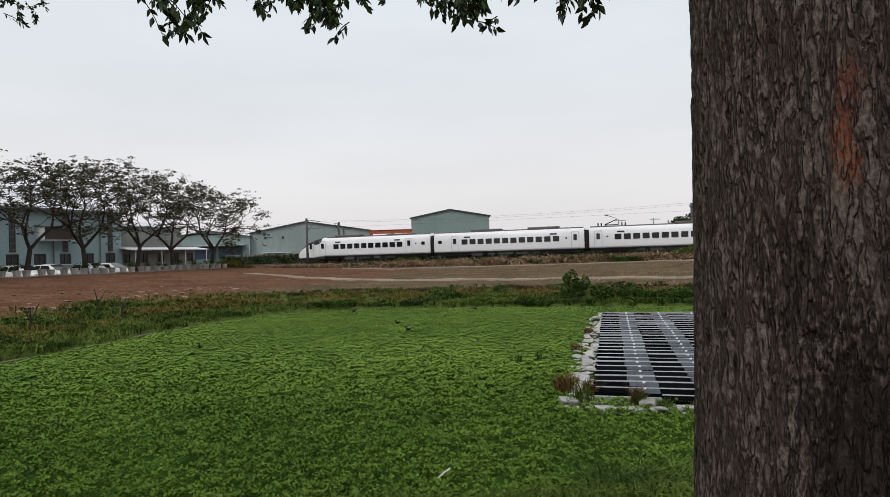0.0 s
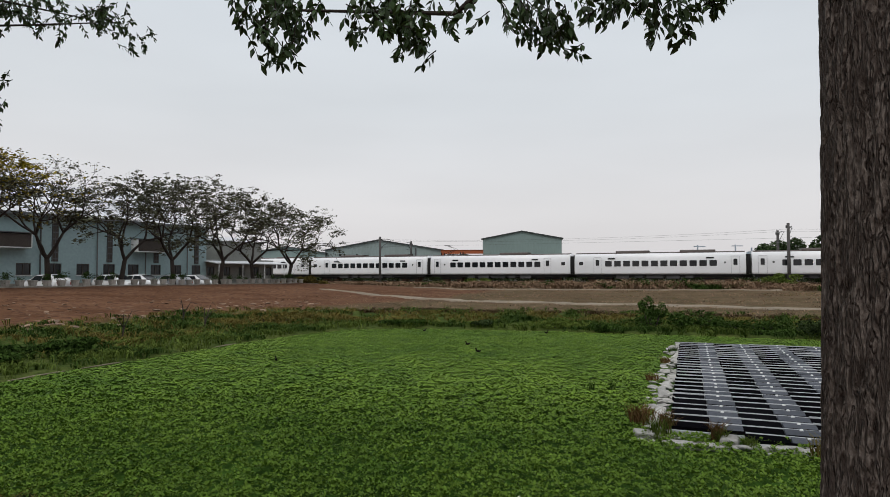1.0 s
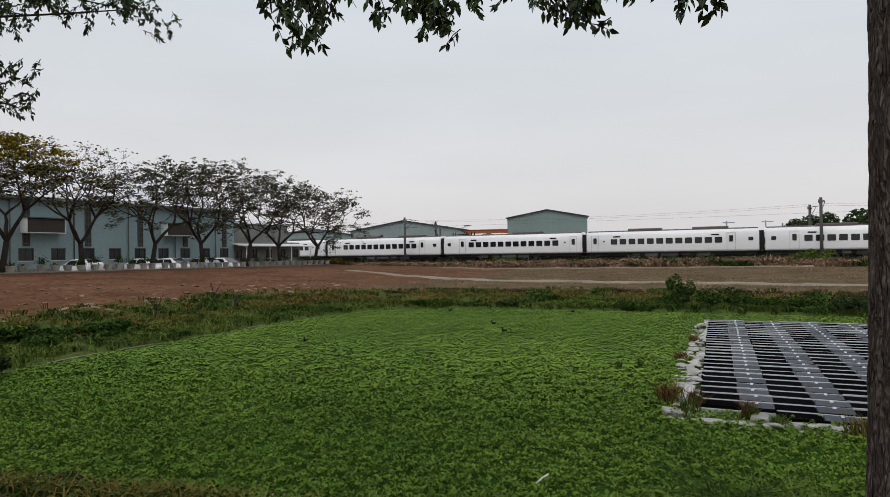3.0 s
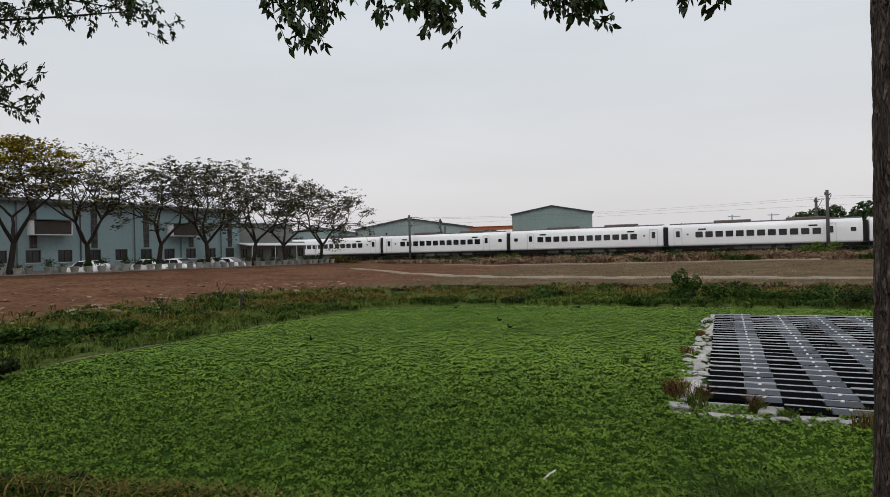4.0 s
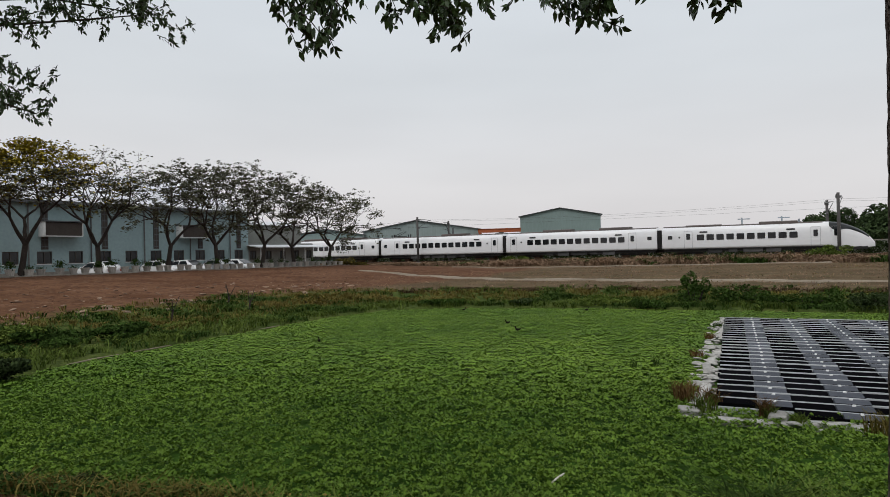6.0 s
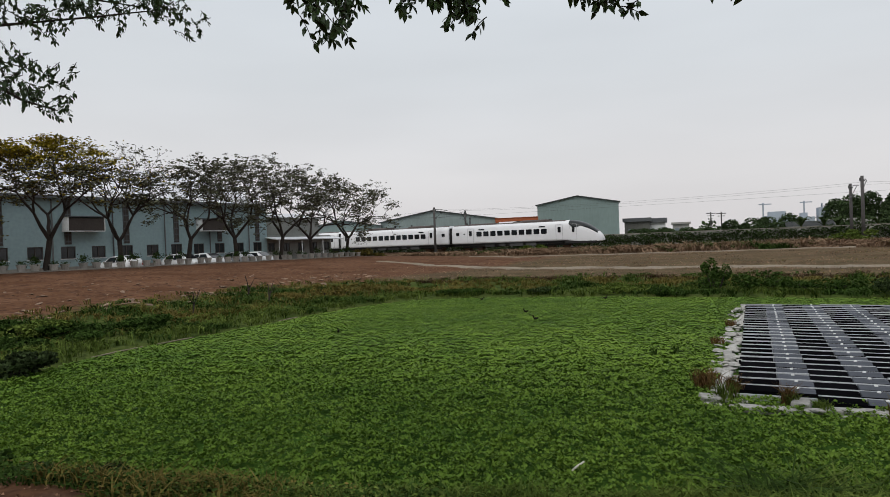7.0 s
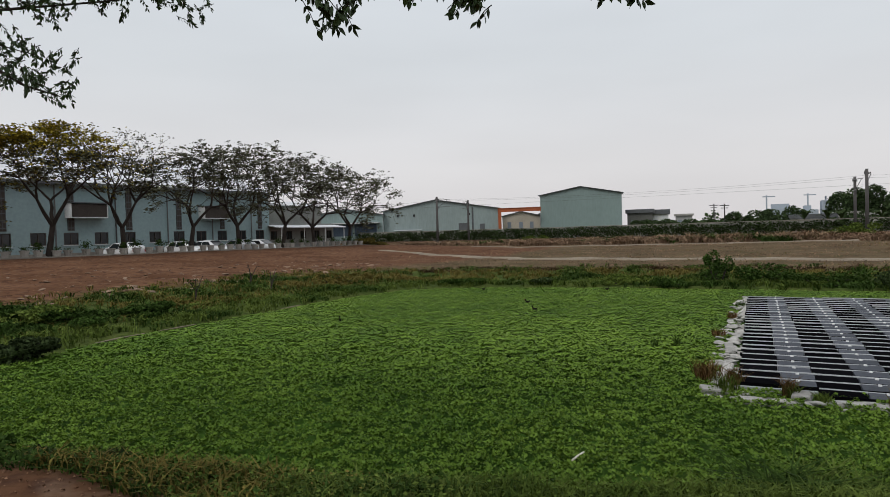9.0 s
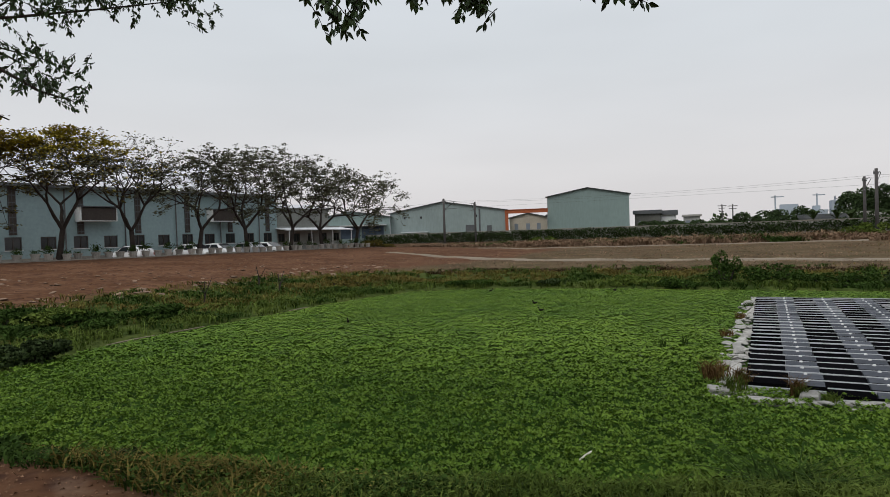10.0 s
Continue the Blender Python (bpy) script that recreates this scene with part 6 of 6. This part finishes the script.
    cl = scatter(22000, -40, -8, 8, 62, lambda x, y, d: (d > 3.5) * (e_of(x, y) > 1.2) * (e_of(x, y) < 22) * np.clip(1.2 - y / 70, 0.2, 1), 41)
    stuff("soil_clods", leaf_mesh("soil_clods", cl + np.array([0, 0, 0.02]), 0.045, M["clod"], 42, 0.85, 0.8, 0, 0.3), "dark crumbly soil clods on the earth bank", "soil")
    # the bank in front of the camera
    near = lambda x, y, d: ((y > 3.55 + 0.3 * wobble(x * 2, y) - 0.9 * sstep(x, -3.2, -1.4)) & (y < 5.6) & (d > -0.35)) * 0.95
    pts = scatter(90000, -10, 8, 2.4, 5.7, near, 32)
    k = wobble(pts[:, 0] * 1.3 + 2, pts[:, 1] * 1.3)
    rng = np.random.default_rng(33)
    k = k + rng.uniform(-0.4, 0.4, len(k)) + 0.9 * sstep(-pts[:, 0], 1.6, 3.4)
    stuff("bank_grass", blade_mesh("bank_grass", pts[k < 0.3], 0.13, 0.009, 0.9, M["grass"], 34), "long green grass on the near bank", "grass")
    stuff("bank_weeds", blade_mesh("bank_weeds", pts[k >= 0.1], 0.10, 0.015, 1.0, M["weed"], 35), "dark leafy weeds on the near bank", "weeds")
    cr = scatter(9000, -9, 3, 1.2, 3.9, lambda x, y, d: (y < 3.8 - 0.8 * sstep(x, -3.2, -1.4)) * 1.0, 44)
    stuff("soil_crumbs", leaf_mesh("soil_crumbs", cr + np.array([0, 0, 0.025]), 0.022, M["clod"], 45, 0.7, 0.8, 0, 0.3), "small crumbs of dry soil on the near bank", "soil")
    lf = pts[(rng.uniform(0, 1, len(pts)) < 0.22) & (pts[:, 0] > -2.6)] + np.c_[np.zeros((1, 2)), 0.10]
    stuff("bank_leaves", leaf_mesh("bank_leaves", lf, 0.035, M["grass"], 43, 0.5, 0.6), "small leafy weeds among the grass of the near bank", "weeds")
    lo = pts[(rng.uniform(0, 1, len(pts)) < 0.10) & (pts[:, 0] < -1.2) & (pts[:, 0] > -4.0)] + np.c_[np.zeros((1, 2)), 0.12]
    stuff("yellow_leaves", leaf_mesh("yellow_leaves", lo, 0.024, M["olive"], 47, 0.6, 0.6), "small yellowing leaves among the weeds of the near bank", "weeds")
    broad = pts[(rng.uniform(0, 1, len(pts)) < 0.5) & (pts[:, 0] < -0.8)] + np.c_[np.zeros((1, 2)), 0.08]
    broad[:, 2] += rng.uniform(-0.06, 0.05, len(broad))
    stuff("creeping_weeds", leaf_mesh("creeping_weeds", broad, 0.034, M["weed"], 48, 0.5, 0.7), "dark small-leaved creeping weeds on the near bank", "weeds")
    left = pts[(pts[:, 0] < -1.5) & (pts[:, 1] < 4.6)]
    stuff("bank_straw", blade_mesh("bank_straw", left[(rng.uniform(0, 1, len(left)) < 0.6) & (left[:, 0] < -1.8) & (left[:, 0] > -3.6)], 0.16, 0.012, 0.8, M["olive"], 36), "yellowing grass on the near bank", "grass")


def build_small():
    rng = random.Random(40)
    # bushes
    bushy("bush", 5.25, 25.2, 0.1, 0.62, 0.55, 1.35, 1700, 0.10, "weed", 90, "dark green bush at the pond's far shore")
    bushy("bush", 6.6, 24.9, 0.1, 1.1, 0.7, 0.75, 1500, 0.11, "weed", 91, "low dark green bush at the pond's far shore")
    for i, (x, y, rx, h) in enumerate(((2.0, 25.6, 1.3, 0.4), (8.6, 24.0, 1.5, 0.55), (11.2, 23.3, 1.6, 0.6), (-12.3, 14.1, 1.1, 0.5), (-13.3, 13.7, 1.2, 0.55), (-11.7, 15.2, 0.8, 0.42), (-10.75, 10.35, 0.7, 0.42), (-14.4, 13.0, 1.1, 0.5), (-11.6, 17.9, 0.6, 0.3), (3.4, 24.95, 0.9, 0.35), (-5.2, 5.0, 0.8, 0.36), (-6.1, 5.3, 0.8, 0.4), (13.8, 22.4, 1.7, 0.6), (-4.6, 26.4, 1.0, 0.3), (-1.2, 26.3, 0.9, 0.28))):
        bushy("low_shrub", x, y, zat(x, y) - 0.05, rx, 1.0, h * 0.95, 2600, 0.095, ("grass", "weed", "hedge_leaf", "weed")[i % 4], 95 + i, "low spreading green shrub on the shore", "bush", "shrubs on the shore")
    bushy("bush", -9.7, 24.6, 0.2, 0.9, 0.7, 0.6, 900, 0.10, "olive", 124, "yellowing weed bush at the foot of the earth bank")
    bushy("bush", 27.2, 69.3, 0.9, 2.2, 1.2, 1.5, 1800, 0.22, "grass", 120, "bright green bush beside the railway")
    bushy("bush", -22.0, 64.5, 0.9, 1.6, 1.2, 1.3, 1400, 0.2, "olive", 121, "yellowing bush at the foot of a tree")
    bushy("bush", -20.5, 66.0, 0.9, 1.2, 0.9, 0.75, 1200, 0.16, "olive", 122, "dark low bush near the row of trees")
    bushy("bush", -4.5, 78.0, 0.9, 1.8, 1.0, 0.9, 1200, 0.18, "grass", 123, "green shrub in the dry grass")
    # weeds on the raft's rim and along the near bank
    w = lambda u, v: RAFT + RAFT_ROW * u + RAFT_DEP * v
    for i, (u, v, h, sp, mt, lb) in enumerate(((0.02, 1.15, 0.42, 0.28, "rust_weed", "reddish dry weed clump on the raft's rim"), (0.36, 0.95, 0.42, 0.18, "rust_weed", "reddish dry weed clump on the raft's rim"), (0.30, 0.55, 0.38, 0.22, "grass", "green weed clump on the raft's rim"), (-0.05, 1.5, 0.35, 0.26, "olive", "yellowing weed clump on the raft's rim"), (1.03, 0.5, 0.42, 0.12, "rust_weed", "reddish dry weed on the raft's rim"), (1.08, 0.45, 0.3, 0.12, "grass", "green weed on the raft's rim"), (1.42, 0.35, 0.22, 0.14, "grass", "green weed on the raft's rim"), (2.25, 0.1, 0.42, 0.28, "olive", "yellowing weed clump on the raft's rim"), (-0.1, 5.2, 0.25, 0.2, "rust_weed", "reddish dry weed on the raft's rim"), (0.0, 8.0, 0.25, 0.2, "rust_weed", "reddish dry weed on the raft's rim"), (0.1, 10.5, 0.22, 0.2, "weed", "dark weed on the raft's rim"), (-1.1, 3.6, 0.3, 0.12, "weed", "dark weed standing in the pond"), (-0.75, 3.9, 0.38, 0.07, "weed", "dark weed standing in the pond"))):
        p = w(u, v)
        weed_clump("weed_clump", p.x, p.y, 0.04, h * 0.75, sp * 0.65, 30 if lb.endswith("pond") else 110, M[mt], 130 + i, lb, 0.012, 0.5)
    for i, (x, y, h, sp, n) in enumerate(((1.5, 5.2, 0.55, 0.3, 700), (2.1, 5.5, 0.48, 0.45, 1500), (2.8, 5.7, 0.5, 0.5, 1500), (3.5, 5.8, 0.5, 0.5, 1300), (0.95, 4.85, 0.34, 0.3, 400), (-0.9, 4.6, 0.30, 0.35, 420), (-0.3, 4.5, 0.26, 0.35, 380), (-1.7, 4.7, 0.3, 0.4, 420), (-4.8, 5.1, 0.32, 0.5, 600), (-5.6, 5.3, 0.3, 0.5, 500))):
        weed_clump("grass_tussock", x, y, zat(x, y) - 0.03, h, sp, int(n * 0.5), M["grass" if -4 < x < 1 or i % 2 else "weed"], 160 + i, "tussock of long green grass on the near bank", 0.02, 0.8, 0.9)
    # bleached stick, birds on the plants, broken stones and bent dead stalks
    st = tagged(new("stick", Geo().tube([(0, 0, 0), (0.05, 0.09, 0.015), (0.11, 0.17, 0.03)], [0.013, 0.012, 0.009], 7).mesh("stick", M["stick"], True)), "short bleached stick lying on the floating plants", "stick")
    st.location = (-0.05, 6.1, 0.105)
    lump = bpy.data.meshes.new("stone")
    bm = bmesh.new()
    bmesh.ops.create_icosphere(bm, subdivisions=2, radius=0.5)
    for v in bm.verts:
        v.co *= 1 + 0.3 * noise.noise(v.co * 2.1)
        v.co.z *= 0.5
    bm.to_mesh(lump)
    bm.free()
    lump.materials.append(M["rock"])
    for i in range(330):
        x, y = rng.uniform(-24, -11), rng.uniform(11, 36)
        e = (x - ROW0.x) * ROWN.x + (y - ROW0.y) * ROWN.y
        if not 11.5 + 5 * rng.random() < e < 22:
            continue
        o = tagged(new("stone", lump), "pale broken stone on the bare earth bank", "stone", "stones on the bank")
        s = rng.uniform(0.08, 0.30) * (1.2 if e > 18 else 0.7)
        o.matrix_basis = pose(x, y, zat(x, y) + 0.02, rng.uniform(-15, 15), rng.uniform(-15, 15), rng.uniform(0, 360)) @ Matrix.Diagonal((s * 1.3, s, s * 0.6, 1))
    for i, (x, y) in enumerate(((-11.8, 18.2), (-10.9, 21.6), (-12.2, 22.5))):
        z = zat(x, y)
        g = Geo()
        for k in range(3):
            a = rng.uniform(0, 6.28)
            g.tube([(0, 0, 0), (0.05 * math.cos(a), 0.05, 0.35), (0.28 * math.cos(a), 0.2 * math.sin(a), 0.62 + 0.1 * k), (0.55 * math.cos(a), 0.3 * math.sin(a), 0.66)], [0.02, 0.017, 0.012, 0.006], 5)
        o = tagged(new("dead_stalk", g.mesh("dead_stalk", M["thin_bark"])), "bent dead stalks on the shore", "plant", "dead stalks")
        o.location = (x, y, z)
    edge = Geo()
    for line in (((-10.42, 12.2), (-10.36, 12.9), (-10.20, 13.6)), ((-10.08, 14.0), (-9.90, 14.7), (-9.80, 15.1)), ((-8.98, 18.4), (-8.85, 19.0), (-8.75, 19.4))):
        edge.tube([(x, y, 0.075) for x, y in line], [0.012, 0.02, 0.012], 6)
    tagged(new("shore_edging", edge.mesh("shore_edging", M["path"])), "pale edging strip along the pond's shore", "edging", kind="structure")
    curb = Geo()
    rings = []
    for i in range(17):
        x = -9.0 + i * 0.3
        y = 3.62 + 0.05 * math.sin(i * 0.9)
        rings.append([(x, y - 0.05, 0.5), (x, y - 0.05, 0.79), (x, y + 0.04, 0.79), (x, y + 0.04, 0.5)])
    curb.loft(rings)
    tagged(new("bank_kerb", curb.mesh("bank_kerb", M["kerb"])), "thin weathered concrete kerb on the near bank", "kerb", kind="structure")


def build_bird(x, y, turn, label):
    b = tagged(new("water_bird"), label, "bird", "birds on the pond")
    b.matrix_basis = pose(x, y, 0.05, 0, 0, turn)
    k = 0.42

    def blob(rx, ry, rz, c):
        g = Geo()
        rings = []
        for i in range(1, 8):
            a = math.pi * i / 8
            rings.append([(c[0] - rx * math.cos(a), c[1] + ry * math.sin(a) * math.cos(t), c[2] + rz * math.sin(a) * math.sin(t)) for t in [k * math.pi / 5 for k in range(10)]])
        return g.loft(rings)
    part("body", blob(0.15 * k, 0.075 * k, 0.075 * k, (0, 0, 0.06)), M["feather"], b, smooth=True)
    part("neck", Geo().tube([(0.10 * k, 0, 0.07), (0.14 * k, 0, 0.11), (0.155 * k, 0, 0.13)], [0.02, 0.015, 0.013], 8), M["feather"], b, smooth=True)
    part("head", blob(0.024, 0.018, 0.019, (0.165 * k, 0, 0.135)), M["feather"], b, smooth=True)
    part("beak", Geo().tube([(0.195 * k, 0, 0.135), (0.235 * k, 0, 0.13)], [0.008, 0.002], 6), M["beak"], b)
    part("tail", Geo().tube([(-0.12 * k, 0, 0.07), (-0.20 * k, 0, 0.10)], [0.022, 0.005], 6), M["feather"], b)
    return b


# ---- put it together ----
build_ground()
build_pond()
train = build_train()
build_track()
for s_, n_, z_, a_ in ((-18.9, 3.0, 7.5, 1), (-19.6, -8.0, 7.4, -1), (32.5, 3.0, 7.7, 1), (32.1, -8.0, 7.6, -1), (84.0, 3.0, 7.7, 1), (84.0, -8.0, 7.6, -1), (-70.5, 3.0, 7.5, 1), (-71, -8.0, 7.4, -1)):
    build_mast(s_, n_, z_, a_)
build_wires()
build_beyond()
build_hedge()
build_far_trees()
build_factory()
build_yard()
for i_, (s_, h_) in enumerate(((-5.1, 8.9), (-0.05, 9.0), (5.05, 8.8), (10.5, 8.6), (15.4, 9.2), (20.5, 9.6), (24.8, 8.6), (30.05, 8.7))):
    p_ = ROW0 + ROWD * s_
    # yellow mostly on top: leaf colour, with the light on the crown painted in
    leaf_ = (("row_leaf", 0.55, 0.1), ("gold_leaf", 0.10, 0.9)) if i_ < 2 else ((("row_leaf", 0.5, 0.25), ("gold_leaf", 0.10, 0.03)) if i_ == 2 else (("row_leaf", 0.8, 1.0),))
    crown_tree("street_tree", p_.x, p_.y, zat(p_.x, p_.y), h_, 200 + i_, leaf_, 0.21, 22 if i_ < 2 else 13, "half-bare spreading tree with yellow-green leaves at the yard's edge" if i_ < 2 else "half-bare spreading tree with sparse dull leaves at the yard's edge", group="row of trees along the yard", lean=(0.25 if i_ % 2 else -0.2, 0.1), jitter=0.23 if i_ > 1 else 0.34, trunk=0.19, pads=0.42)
build_path([(-15.5, 49.9), (-11.2, 46.9), (-7.1, 44.3), (-3.0, 42.4), (0.8, 40.4), (6.1, 38.4), (11.4, 36.2), (14.9, 34.1), (24, 29.5), (48, 20)], "pale trodden earth track across dry grass", 0.6)
build_path([(-10, 63.5), (2, 61.6), (14, 60.0), (25, 58.0), (48, 53)], "faint pale track along the railway's foot", 0.24)
build_grass()
build_near_tree()
build_side_tree()
build_raft()
build_small()
birds = [build_bird(x_, y_, r_, "small dark water bird on the floating plants") for x_, y_, r_ in ((-3.39, 24.2, 10), (-1.4, 19.7, 200), (1.2, 23.7, 30), (-6.0, 15.7, 120))]
walker = build_bird(-1.30, 17.9, 170, "small dark water bird walking over the floating plants")


def motions():
    """The train runs along its track; one bird walks a little."""
    rows = []
    for t in (0.0, 2.0, 4.0, 6.0, 8.0, 10.0):
        p = track_point(-21.775 - 31.332 * t, 0, RAIL_Z)
        rows.append((t, pose(p.x, p.y, p.z, 0, 0, TRACK_TURN)))
    walk(train, rows)
    walk(walker, [(t, pose(-0.98 + dx, 17.9, 0.05, 0, 0, 170)) for t, dx in ((0.0, 0.0), (6.5, -0.02), (8.0, -0.06), (9.0, -0.10), (10.0, -0.13))])


motions()
